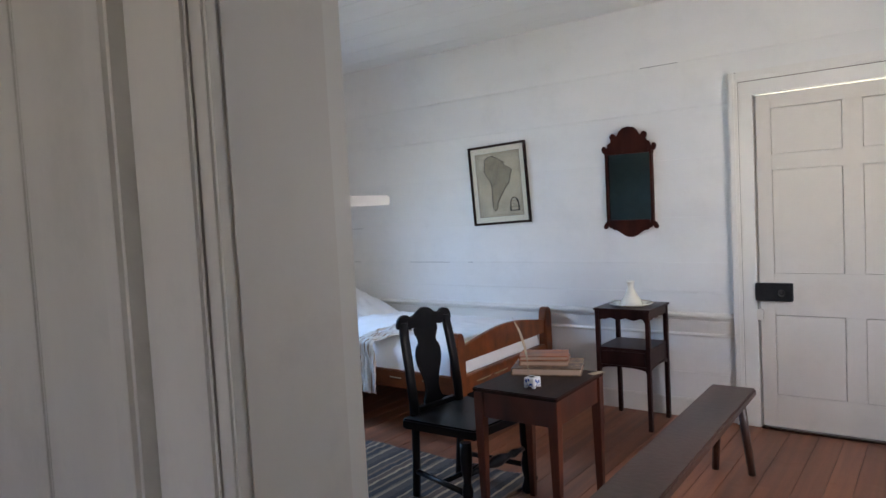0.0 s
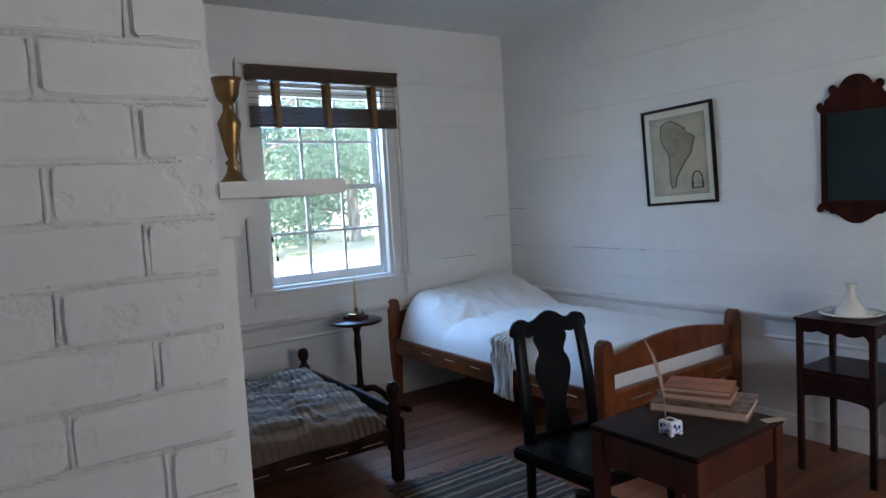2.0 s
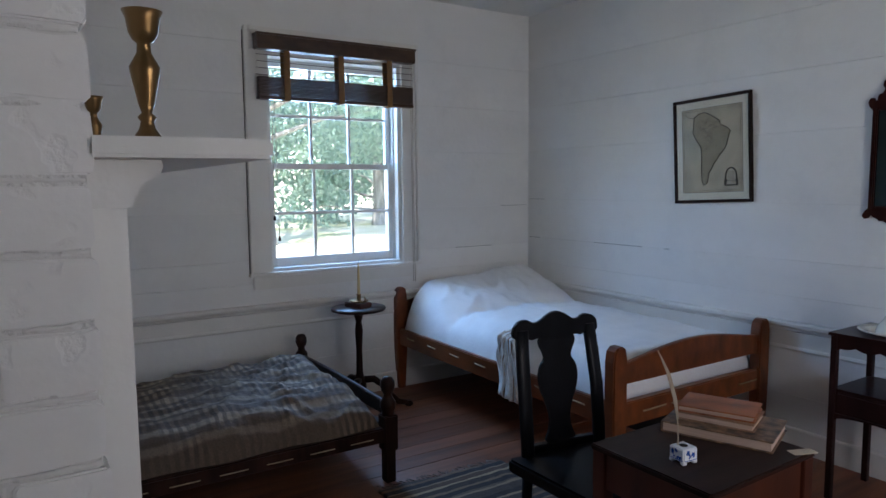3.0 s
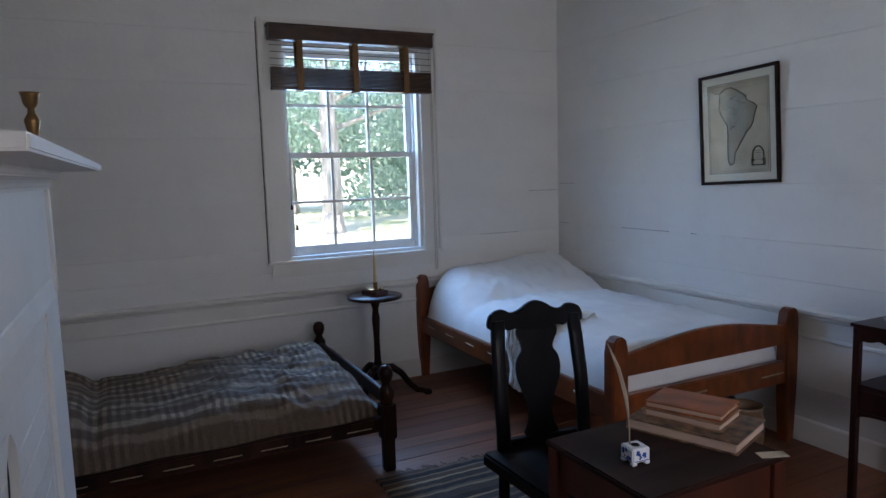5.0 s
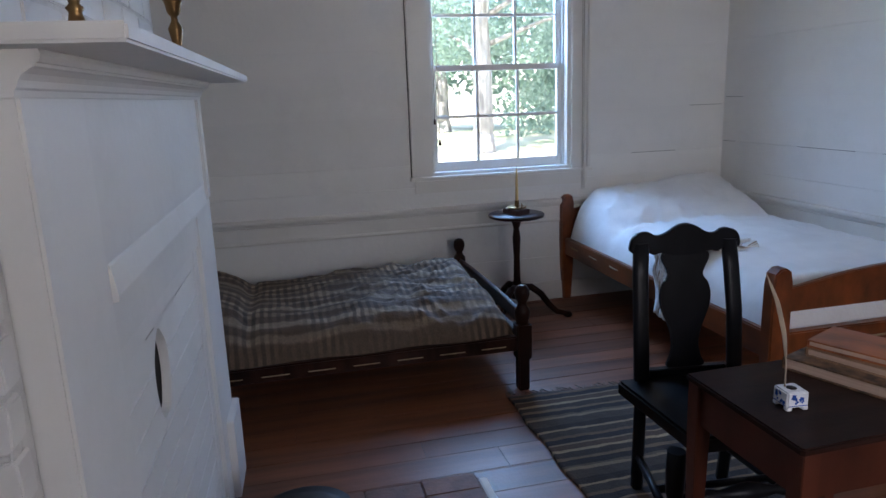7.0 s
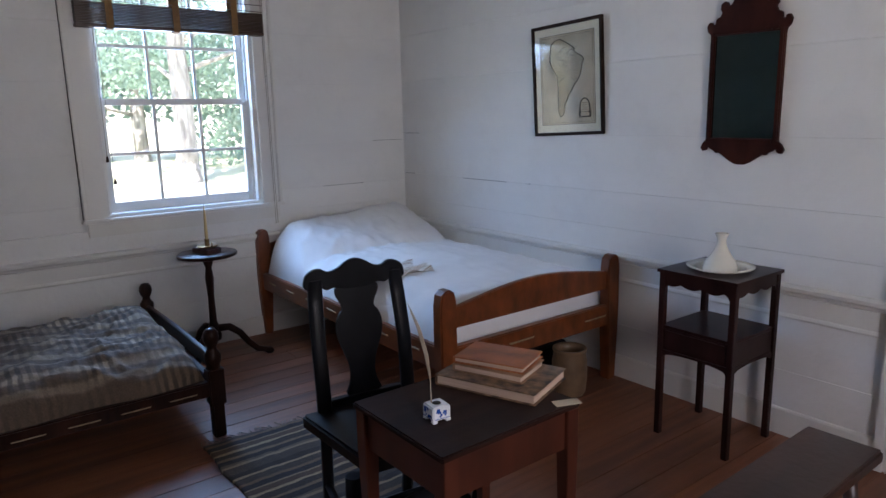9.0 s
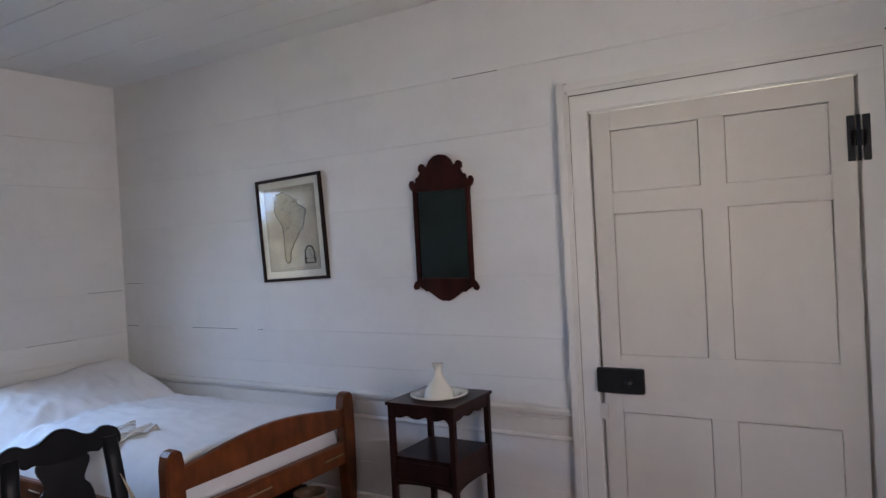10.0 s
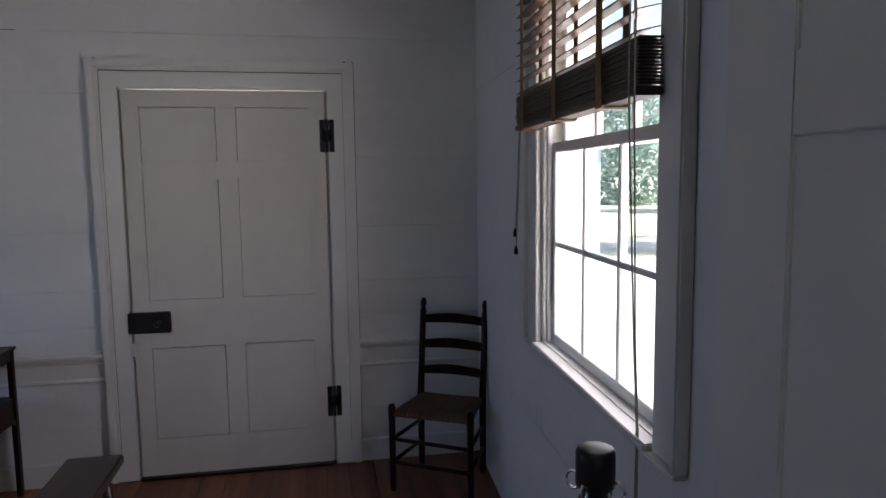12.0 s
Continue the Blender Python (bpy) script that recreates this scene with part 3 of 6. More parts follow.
case = tagged(new("door_casing"), "cream painted door casing with stepped moulding", "door casing", kind="structure")
case.matrix_basis = NORTH
for x0, x1 in ((DOOR_U0 - 0.012, DOOR_U0), (DOOR_U1, DOOR_U1 + 0.012)):
    boxpart("jamb", (x0, x1, 0.004, 0.19, 0, DOOR_TOP), TRIM, case)
boxpart("head_jamb", (DOOR_U0 - 0.012, DOOR_U1 + 0.012, -0.012, 0.19, DOOR_TOP, DOOR_TOP + 0.012), TRIM, case)
for s, u in ((-1, DOOR_U0 - 0.008), (1, DOOR_U1 + 0.008)):
    a, b = sorted((u, u + s * 0.095))
    boxpart("casing", (a, b, -0.024, 0.0, 0, DOOR_TOP + 0.008), TRIM, case)
    a, b = sorted((u + s * 0.095, u + s * 0.140))
    boxpart("backband", (a, b, -0.040, 0.0, 0, DOOR_TOP + 0.148), TRIM, case, bevel=0.007)
    a, b = sorted((u + s * 0.082, u + s * 0.0952))
    boxpart("bead", (a, b, -0.033, -0.022, 0, DOOR_TOP + 0.10), TRIM, case, bevel=0.004)
boxpart("casing_head", (DOOR_U0 - 0.103, DOOR_U1 + 0.103, -0.024, 0, DOOR_TOP + 0.008, DOOR_TOP + 0.103), TRIM, case)
boxpart("backband_head", (DOOR_U0 - 0.103, DOOR_U1 + 0.103, -0.0405, 0, DOOR_TOP + 0.103, DOOR_TOP + 0.148), TRIM, case, bevel=0.007)
boxpart("bead_head", (DOOR_U0 - 0.090, DOOR_U1 + 0.090, -0.033, -0.022, DOOR_TOP + 0.090, DOOR_TOP + 0.1032), TRIM, case, bevel=0.004)
# thin dark strips paint the shadow lines along backband and bead
bm = bmesh.new()
top = DOOR_TOP + 0.148
for s, u in ((-1, DOOR_U0 - 0.008), (1, DOOR_U1 + 0.008)):
    for o, y0, z1 in ((0.1408, -0.004, top), (0.0805, -0.0258, DOOR_TOP + 0.088)):
        a, b = sorted((u + s * o, u + s * (o + 0.0038)))
        box(bm, a, b, y0, 0.0, 0.13, z1)
box(bm, DOOR_U0 - 0.150, DOOR_U1 + 0.150, -0.004, 0.0, top + 0.0006, top + 0.0046)
box(bm, DOOR_U0 - 0.088, DOOR_U1 + 0.088, -0.0258, 0.0, DOOR_TOP + 0.0855, DOOR_TOP + 0.0893)
part("joint_shade", bm, JOINTSHADE, case, "dark strips giving painted shade lines along the moulding")
boxpart("threshold", (DOOR_U0, DOOR_U1, -0.045, 0.19, 0, 0.014), DARKWOOD, case, "dark worn threshold", bevel=0.005)
for a, b in ((DOOR_U0, DOOR_U0 + 0.016), (DOOR_U1 - 0.016, DOOR_U1)):
    boxpart("door_stop", (a, b, 0.0152, 0.060, 0.0, DOOR_TOP), TRIM, case)
leaf = thing("door_2", "open grey-white six-panel entry door", "door", (JAMB_R + 0.01, 0.20, 0.015), 84.5, kind="structure")
panel_door(leaf, 1.045, 2.03, 0.038, TRIM, 1.605, 0.150)


# ---- windows ----
def sash_window(name, label, wall_m, w, rows_low, rows_up, meet, proud_sill=0.045, deep=0.0, apron=0.020, low_rail=0.058, plain_sill=False):
    root = tagged(new(name), label, "window", kind="structure")
    root.matrix_basis = wall_m
    u0, u1, z0, z1, c = w["u0"], w["u1"], w["z0"], w["z1"], w["casing"]
    for a, b in ((u0 - c, u0 - 0.006), (u1 + 0.006, u1 + c)):
        boxpart("casing", (a, b, -0.022, 0.0, z0 - 0.02, z1 + 0.006), TRIM, root)
    for a, b in ((u0 - c - 0.022, u0 - c), (u1 + c, u1 + c + 0.022)):
        boxpart("backband", (a, b, -0.036, 0.0, z0 - 0.02, z1 + c + 0.03), TRIM, root, bevel=0.005)
    boxpart("casing_head", (u0 - c, u1 + c, -0.022, 0, z1 + 0.006, z1 + c), TRIM, root)
    boxpart("backband_head", (u0 - c, u1 + c, -0.0365, 0, z1 + c, z1 + c + 0.03), TRIM, root, bevel=0.005)
    bm = bmesh.new()
    if plain_sill:
        box(bm, u0 - c - 0.022, u1 + c + 0.022, -proud_sill, 0.0, z0 - 0.030, z0 - 0.0205, 0.004)
        box(bm, u0, u1, -proud_sill, 0.20, z0 - 0.026, z0 - 0.004, 0.003)
    else:
        box(bm, u0 - c - 0.035, u1 + c + 0.035, -proud_sill, 0.0, z0 - 0.042, z0 - 0.02, 0.006)
        box(bm, u0, u1, 0.0, 0.20, z0 - 0.042, z0 - 0.004, 0.002)
        boxpart("apron", (u0 - c - 0.005, u1 + c + 0.005, -apron, 0, z0 - 0.125, z0 - 0.042), TRIM, root, bevel=0.005)
    part("window_sill", bm, TRIM, root)
    for a, b in ((u0, u0 + 0.018), (u1 - 0.018, u1)):
        boxpart("window_jamb", (a, b, 0.0, 0.20, z0, z1), TRIM, root)
        boxpart("stop_bead", (a + 0.002 if a == u0 else a - 0.012, b + 0.012 if a == u0 else b - 0.002, 0.052 + deep, 0.066 + deep, z0, z1), SASH, root, bevel=0.003)
    boxpart("window_head", (u0, u1, 0.0, 0.20, z1 - 0.018, z1), TRIM, root)

    def sash(part_name, b0, b1, y, rows, bottom, top):
        s = new(part_name)
        s.parent = root
        bm = bmesh.new()
        a0, a1 = u0 + 0.02, u1 - 0.02
        st = 0.038
        box(bm, a0, a0 + st, y, y + 0.032, b0, b1, 0.003)
        box(bm, a1 - st, a1, y, y + 0.032, b0, b1, 0.003)
        box(bm, a0 + st, a1 - st, y, y + 0.032, b0, b0 + bottom, 0.003)
        box(bm, a0 + st, a1 - st, y, y + 0.032, b1 - top, b1, 0.003)
        part("sash_frame", bm, SASH, s)
        g0, g1, h0, h1 = a0 + st, a1 - st, b0 + bottom, b1 - top
        for i in (1, 2):
            u = g0 + (g1 - g0) * i / 3
            boxpart("glazing_bar", (u - 0.009, u + 0.009, y + 0.004, y + 0.028, h0, h1), SASH, s, bevel=0.003)
        for j in range(1, rows):
            z = h0 + (h1 - h0) * j / rows
            boxpart("glazing_bar", (g0, g1, y + 0.005, y + 0.0275, z - 0.009, z + 0.009), SASH, s, bevel=0.003)
        for i in range(3):
            for j in range(rows):
                bm = bmesh.new()
                box(bm, g0 + (g1 - g0) * i / 3, g0 + (g1 - g0) * (i + 1) / 3, y + 0.015, y + 0.017, h0 + (h1 - h0) * j / rows, h0 + (h1 - h0) * (j + 1) / rows)
                p = part("pane", bm, GLASS, s)
                p.visible_shadow = False

    sash("lower_sash", z0, meet + 0.02, 0.070 + deep, rows_low, low_rail, 0.036)
    sash("upper_sash", meet - 0.016, z1 - 0.018, 0.106 + deep, rows_up, 0.036, 0.045)
    return root


def blind(name, label, wall_m, u0, u1, top, bottom, slats, tapes, stack=0.125, valance=0.095, ya=-0.108, yb=-0.046):
    """Wooden blind drawn up: head box, a few hanging slats, the stack of slats, tapes and cords."""
    root = thing(name, label, "blind")
    root.matrix_basis = wall_m
    bm = bmesh.new()
    box(bm, u0, u1, ya - 0.012, yb, top - valance, top, 0.004)
    box(bm, u0 - 0.006, u1 + 0.006, ya - 0.018, yb, top - 0.014, top, 0.003)
    part("valance", bm, BLINDWOOD, root)
    boxpart("bracket", (u0 + 0.03, u0 + 0.06, yb, -0.020, top - 0.05, top - 0.005), BLINDWOOD, root)
    boxpart("bracket", (u1 - 0.06, u1 - 0.03, yb, -0.020, top - 0.05, top - 0.005), BLINDWOOD, root)
    for i in range(slats):
        z = top - valance - (i + 0.7) * (top - valance - bottom - stack) / slats
        bm = bmesh.new()
        box(bm, u0 + 0.012, u1 - 0.012, -0.026, 0.026, -0.0015, 0.0015, 0.001, m=pose(0, (ya + yb) / 2, z, 12, 0, 0))
        part("slat", bm, BLINDWOOD, root)
    k = 14
    for i in range(k):
        z0 = bottom + 0.022 + i * (stack - 0.022) / k
        bm = bmesh.new()
        dx, dy = random.uniform(-0.003, 0.003), random.uniform(-0.003, 0.003)
        box(bm, u0 + 0.012 + dx, u1 - 0.012 + dx, ya + 0.005 + dy, yb - 0.003 + dy, z0 + 0.001, z0 + (stack - 0.022) / k - 0.001, 0.001)
        part("slat", bm, BLINDWOOD, root)
    boxpart("bottom_rail", (u0 + 0.010, u1 - 0.010, ya + 0.002, yb, bottom, bottom + 0.020), BLINDWOOD, root)
    for f in tapes:
        u = u0 + f * (u1 - u0)
        bm = bmesh.new()
        box(bm, u - 0.019, u + 0.019, ya - 0.004, ya - 0.002, bottom - 0.004, top - valance)
        box(bm, u - 0.019, u + 0.019, ya - 0.004, yb + 0.002, bottom - 0.006, bottom - 0.003)
        box(bm, u - 0.019, u + 0.019, yb + 0.001, yb + 0.003, bottom - 0.004, top - valance)
        part("tape", bm, TAPE, root)
    return root


def pull_cord(parent, pts, ends=()):
    bm = bmesh.new()
    tube(bm, pts, 0.0022, 6)
    c = part("cord", bm, CORD, parent)
    for e in ends:
        bm = bmesh.new()
        lathe(bm, [(0.003, 0.034), (0.006, 0.028), (0.009, 0.004), (0.007, 0)], e, 10)
        part("tassel", bm, DARKWOOD, c, "dark wooden cord tassel")


win1 = sash_window("window_1", "white six-over-six sash window by the beds", WEST, W1, 2, 2, 1.565)
b1 = blind("window_blind", "dark brown wooden blind drawn up over the bed window", WEST, 2.235, 3.325, 2.355, 1.965, 4, (0.17, 0.50, 0.82), 0.135, 0.095)
pull_cord(b1, [(2.335, -0.06, 1.97), (2.338, -0.045, 1.6), (2.340, -0.03, 1.255)], [(2.340, -0.032, 1.225)])
pull_cord(b1, [(2.350, -0.06, 1.97), (2.362, -0.045, 1.55), (2.368, -0.03, 1.125)], [(2.368, -0.032, 1.095)])
pull_cord(b1, [(3.335, -0.05, 2.27), (3.340, -0.042, 1.6), (3.345, -0.042, 0.96), (3.345, -0.05, 0.76)])
pull_cord(b1, [(3.322, -0.05, 2.27), (3.330, -0.043, 1.6), (3.334, -0.042, 0.76)])

# narrow dark strip along the casing's left outer edge
bm = bmesh.new()
box(bm, W1["u0"] - W1["casing"] - 0.026, W1["u0"] - W1["casing"] - 0.0215, -0.003, 0.004, W1["z0"] - 0.02, 2.38)
part("dark_line", bm, DARKGAP, west, "narrow dark strip beside the window casing")
win2 = sash_window("window_2", "bright white sash window in the corner wall", EAST, W2, 2, 2, 1.68, 0.040, -0.04, 0.008, 0.036, True)
b2 = blind("window_blind", "dark brown wooden blind half drawn over the corner window", EAST, 1.252, 2.370, 2.60, 1.748, 14, (0.12, 0.465, 0.80), 0.125, 0.095, -0.087, -0.025)
pull_cord(b2, [(1.255, -0.055, 2.45), (1.175, -0.045, 1.8), (1.085, -0.04, 1.37)], [(1.085, -0.042, 1.34)])
pull_cord(b2, [(1.262, -0.055, 2.45), (1.188, -0.045, 1.8), (1.098, -0.04, 1.30)], [(1.098, -0.042, 1.27)])
pull_cord(b2, [(2.34, -0.094, 2.45), (2.34, -0.094, 1.75), (2.31, -0.060, 1.2), (2.27, -0.032, 0.98), (2.262, -0.034, 0.45)])
pull_cord(b2, [(2.372, -0.094, 2.45), (2.370, -0.094, 1.75), (2.318, -0.060, 1.2), (2.282, -0.034, 0.98), (2.285, -0.036, 0.40)])

# ---- chimney and fireplace ----
bm = bmesh.new()
box(bm, -2.86, CHX - 0.0060, PART_Y0 + 0.02, CHY - 0.0095, -0.02, CEIL)
box(bm, CHX - 0.040, CHX - 0.0062, CHY - 0.040, CHY - 0.0022, -0.02, CEIL, 0.004)
chimney = tagged(part("chimney", bm, MORTAR), "white painted brick chimney breast", "chimney", kind="structure")
FP = pose(CHX, CHY, 0, 0, 0, 180 - 2.2)   # local x runs along the breast away from the corner, local -y is into the room ... front is +y turned
mantelpiece = thing("fireplace_mantel", "white painted wooden mantelpiece with a closed fireboard", "mantelpiece", kind="structure")
mantelpiece.matrix_basis = FP
# in this local frame the room lies towards -y
L = 1.62
boxpart("mantel_shelf", (-0.004, L + 0.16, -0.205, 0.0, 1.473, 1.497), WHITE, mantelpiece, bevel=0.004)
bm = bmesh.new()
run(bm, [(0.0, 1.415), (0.048, 1.415), (0.050, 1.424), (0.053, 1.427), (0.056, 1.436), (0.062, 1.444), (0.072, 1.450), (0.078, 1.452), (0.078, 1.456), (0.083, 1.457), (0.086, 1.465), (0.084, 1.4728), (0.0, 1.4728)], L - 0.03, pose(0.065, 0, 0))
part("bed_mould", bm, WHITE, mantelpiece)
boxpart("frieze", (0.092, L, -0.042, 0.012, 1.08, 1.4182), WHITE, mantelpiece)
boxpart("pilaster", (0.088, 0.355, -0.0445, 0.012, 0.0, 1.418), WHITE, mantelpiece, bevel=0.005)
boxpart("pilaster", (L - 0.30, L + 0.004, -0.046, 0.012, 0.0, 1.08), WHITE, mantelpiece, bevel=0.005)
boxpart("pilaster_edge", (L - 0.055, L + 0.007, -0.052, 0.012, 1.08, 1.418), WHITE, mantelpiece, bevel=0.005)
boxpart("plinth", (L - 0.19, L + 0.022, -0.070, 0.012, 0.0, 0.30), WHITE, mantelpiece, bevel=0.004)
boxpart("plinth", (0.092, 0.372, -0.064, 0.012, 0.0, 0.30), WHITE, mantelpiece, bevel=0.004)
bm = bmesh.new()
run(bm, [(0.04, 1.062), (0.053, 1.064), (0.054, 1.074), (0.046, 1.128), (0.043, 1.132), (0.04, 1.132)], 1.16, pose(0.358, 0, 0))
part("lintel_mould", bm, WHITE, mantelpiece)
boxpart("lintel", (0.355, L - 0.30, -0.040, 0.012, 0.965, 1.08), WHITE, mantelpiece)
# fireboard with an oval hole: ring of quads round the hole, vertical boards either side
bm = bmesh.new()
hx, hz, hw, hh = 0.70, 0.79, 0.075, 0.105
F0, F1, B0, B1 = 0.36, 1.04, 0.668, 0.912
seg = 40
t = bmesh.new()
ring_in, ring_out = [], []
turns = [math.atan2(z - hz, x - hx) for x in (F0, F1) for z in (B0, B1)]
turns = sorted(turns + [-math.pi + 2 * math.pi * (i + 0.5) / 36 for i in range(36)])
for a in turns:
    c, s = math.cos(a), math.sin(a)
    ring_in.append((hx + hw * c, hz + hh * s * (1 + 0.06 * math.sin(5 * a))))
    kx = (F1 - hx) / abs(c) if abs(c) > 1e-6 else 1e9
    kz = ((B1 - hz) if s > 0 else (hz - B0)) / abs(s) if abs(s) > 1e-6 else 1e9
    k = min(kx, kz)
    ring_out.append((hx + k * c, hz + k * s))
for y, flip in ((-0.030, False), (-0.008, True)):
    vi = [t.verts.new((x, y, z)) for x, z in ring_in]
    vo = [t.verts.new((x, y, z)) for x, z in ring_out]
    for i in range(seg):
        j = (i + 1) % seg
        t.faces.new((vi[i], vi[j], vo[j], vo[i]) if flip else (vi[i], vo[i], vo[j], vi[j]))
t.verts.ensure_lookup_table()
for i in range(seg):
    j = (i + 1) % seg
    t.faces.new((t.verts[i], t.verts[j], t.verts[2 * seg + j], t.verts[2 * seg + i]))
bmesh.ops.recalc_face_normals(t, faces=t.faces)
join(bm, t)
box(bm, 1.0402, 1.249, -0.030, -0.008, B0, B1)
part("fireboard", bm, WHITE, mantelpiece, "white fireboard with an oval hole")
level = [0.04, 0.118, 0.197, 0.275, 0.354, 0.432, 0.511, 0.589, B0 - 0.001]
for z0, z1 in [*zip(level, level[1:]), (B1 + 0.001, 0.964)]:
    boxpart("plank", (0.360, 1.249, -0.0305 - random.uniform(0, 0.002), -0.008, z0, z1 - 0.001), WHITE, mantelpiece, bevel=0.004)
for z in (0.745, 0.826):
    for x0, x1 in ((0.362, hx - hw - 0.004), (hx + hw + 0.004, 1.247)):
        boxpart("bead", (x0, x1, -0.0328, -0.028, z, z + 0.007), WHITE, mantelpiece, bevel=0.002)
boxpart("fireboard_gap", (0.355, L - 0.30, -0.004, 0.010, 0.0, 0.966), DARKGAP, mantelpiece)
boxpart("fireboard_stile", (1.255, L - 0.298, -0.033, -0.006, 0.038, 0.966), WHITE, mantelpiece)
bm = bmesh.new()
for z0, z1 in ((0.10, 0.16), (0.27, 0.34), (0.45, 0.53), (0.60, 0.66), (0.70, 0.78), (0.90, 0.96)):
    box(bm, 1.2485, 1.2555, -0.031, -0.010, z0, z1)
part("paint_bridge", bm, WHITE, mantelpiece)
boxpart("sill_rail", (0.360, 1.245, -0.034, -0.006, 0.0, 0.038), WHITE, mantelpiece)

# ---- hearth ----
hearth = thing("hearth", "worn red brick hearth set in the floor", "hearth", (0, 0, 0), kind="structure")
boxpart("hearth_bed", (-2.575, -1.30, 0.74, 1.69, -0.03, -0.006), DARKGAP, hearth, bevel=0)
boxpart("hearth_edging", (-2.53, -1.30, 1.695, 1.725, -0.02, 0.006), WHITE, hearth, "white painted wooden edging strip")

# ---- bed ----
bed = thing("rope_bed", "reddish-brown wooden rope bed made up with white linen", "bed", (-3.52, 3.51, 0))
BX0, BX1, BY0, BY1 = -1.03, 1.00, -0.575, 0.545


def bed_post(x, y, top, sx):
    outline = [(-0.026, 0), (0.026, 0), (0.042, 0.26), (0.046, 0.42), (0.044, top - 0.06), (0.034, top - 0.015), (0.012, top), (-0.014, top - 0.002), (-0.036, top - 0.02), (-0.045, top - 0.07), (-0.046, 0.42), (-0.042, 0.26)]
    bm = bmesh.new()
    slab(bm, outline, 0.062, pose(x, y, 0, 0, 0, 90 * sx) @ pose(0, -0.031, 0), 0.006)
    return part("post", bm, BEDWOOD, bed)


for x in (BX0, BX1):
    for y in (BY0, BY1):
        bed_post(x, y, 0.725 if x < 0 else 0.70, 1)
for y, s in ((BY0, -1), (BY1, 1)):
    bm = bmesh.new()
    box(bm, BX0 + 0.03, BX1 - 0.03, y - 0.022, y + 0.022, 0.315, 0.43, 0.006)
    r = part("side_rail", bm, BEDWOOD, bed)
    if s < 0:
        for i in range(7):
            x = BX0 + 0.14 + i * 0.27
            bm = bmesh.new()
            tube(bm, [(x, y - 0.022, 0.385), (x + 0.01, y - 0.027, 0.384), (x + 0.085, y - 0.027, 0.382), (x + 0.095, y - 0.022, 0.381)], 0.0045, 6)
            part("rope_loop", bm, ROPE, r)
for x, rope in ((BX0, False), (BX1, True)):
    bm = bmesh.new()
    box(bm, x - 0.022, x + 0.022, BY0 + 0.03, BY1 - 0.03, 0.315, 0.43, 0.006)
    r = part("end_rail", bm, BEDWOOD, bed)
    if rope:
        for i in (0.12, 0.30, 0.78):
            y = BY0 + 0.03 + i * (BY1 - BY0)
            bm = bmesh.new()
            tube(bm, [(x + 0.022, y, 0.372), (x + 0.027, y + 0.01, 0.372), (x + 0.027, y + 0.15, 0.374), (x + 0.022, y + 0.16, 0.374)], 0.0045, 6)
            part("rope_loop", bm, ROPE, r)
# curved boards at foot and head
for x, nm, low, end, crown in ((BX1, "footboard", 0.515, 0.612, 0.672), (BX0, "headboard", 0.50, 0.62, 0.70)):
    w = BY1 - BY0 - 0.06
    top = []
    for i in range(25):
        f = i / 24
        top.append((-w / 2 + f * w, end + (crown - end) * (0.5 - 0.5 * math.cos(2 * math.pi * f)) ** 0.6))
    bm = bmesh.new()
    slab(bm, [(-w / 2, low)] + top + [(w / 2, low)], 0.028, pose(x, (BY0 + BY1) / 2, 0, 0, 0, 90) @ pose(0, -0.014, 0), 0.004)
    part(nm, bm, BEDWOOD, bed)


def round_edge(d):
    return math.sqrt(max(0.0, 1 - (1 - min(1.0, d)) ** 2))


def mattress_top(u, v):
    x = BX0 + 0.06 + u * (BX1 - BX0 - 0.10)
    y = BY0 + 0.005 + v * (BY1 - BY0 - 0.01)
    ex, ey = min(u, 1 - u) * 2.0, min(v, 1 - v) * 1.1
    edge = round_edge(ex / (0.055 if u < 0.5 else 0.10)) * round_edge(ey / (0.22 if v < 0.5 else 0.10))
    z = 0.418 + 0.180 * edge
    # bolster end rises towards the headboard and the wall
    lift = max(0.0, 1 - u / (0.26 + 0.08 * v))
    z += edge * (0.190 * min(1.0, lift * 1.12) ** 0.85 * (0.80 + 0.36 * v))
    z += edge * 0.022 * math.sin(math.pi * v) * min(1.0, u / 0.3)
    z += 0.007 * max(0.0, 1 - abs(noise.noise(Vector((x * 3 + y * 1.5, y * 5 - x, 6)))) * 3) ** 2 * edge + wobble((x * 2, y * 2, 1), 1.3, 0.014) + wobble((x * 0.7, y * 1.6, 4), 12, 0.006) * edge
    tuck = math.exp(-((u - 0.27 - 0.05 * v) / 0.035) ** 2)
    z -= 0.016 * tuck * edge
    z += 0.034 * math.exp(-((u - 0.50) / 0.20) ** 2) * math.exp(-((v - 0.62) / 0.35) ** 2) * edge
    for k, (f, amp) in enumerate(((5.0, 0.018), (11.0, 0.009))):
        crease = 1 - abs(noise.noise(Vector((x * f + y * f * 1.3, (y - x) * f * 0.45, 11 + 4 * k)))) * 3.0
        z += amp * max(0.0, crease) ** 2 * edge ** 0.5 * (0.25 + math.exp(-((u - 0.2) / 0.2) ** 2) * (1 - 0.7 * v))
    return (x, y, z)


bm = bmesh.new()
sheet(bm, 90, 60, mattress_top)
rim = [e for e in bm.edges if e.is_boundary]
ext = bmesh.ops.extrude_edge_only(bm, edges=rim)
for v in ext["geom"]:
    if isinstance(v, bmesh.types.BMVert):
        v.co.z = 0.40
box(bm, BX0 + 0.07, BX1 - 0.05, BY0 + 0.02, BY1 - 0.02, 0.385, 0.43)
for f in bm.faces:
    f.smooth = True
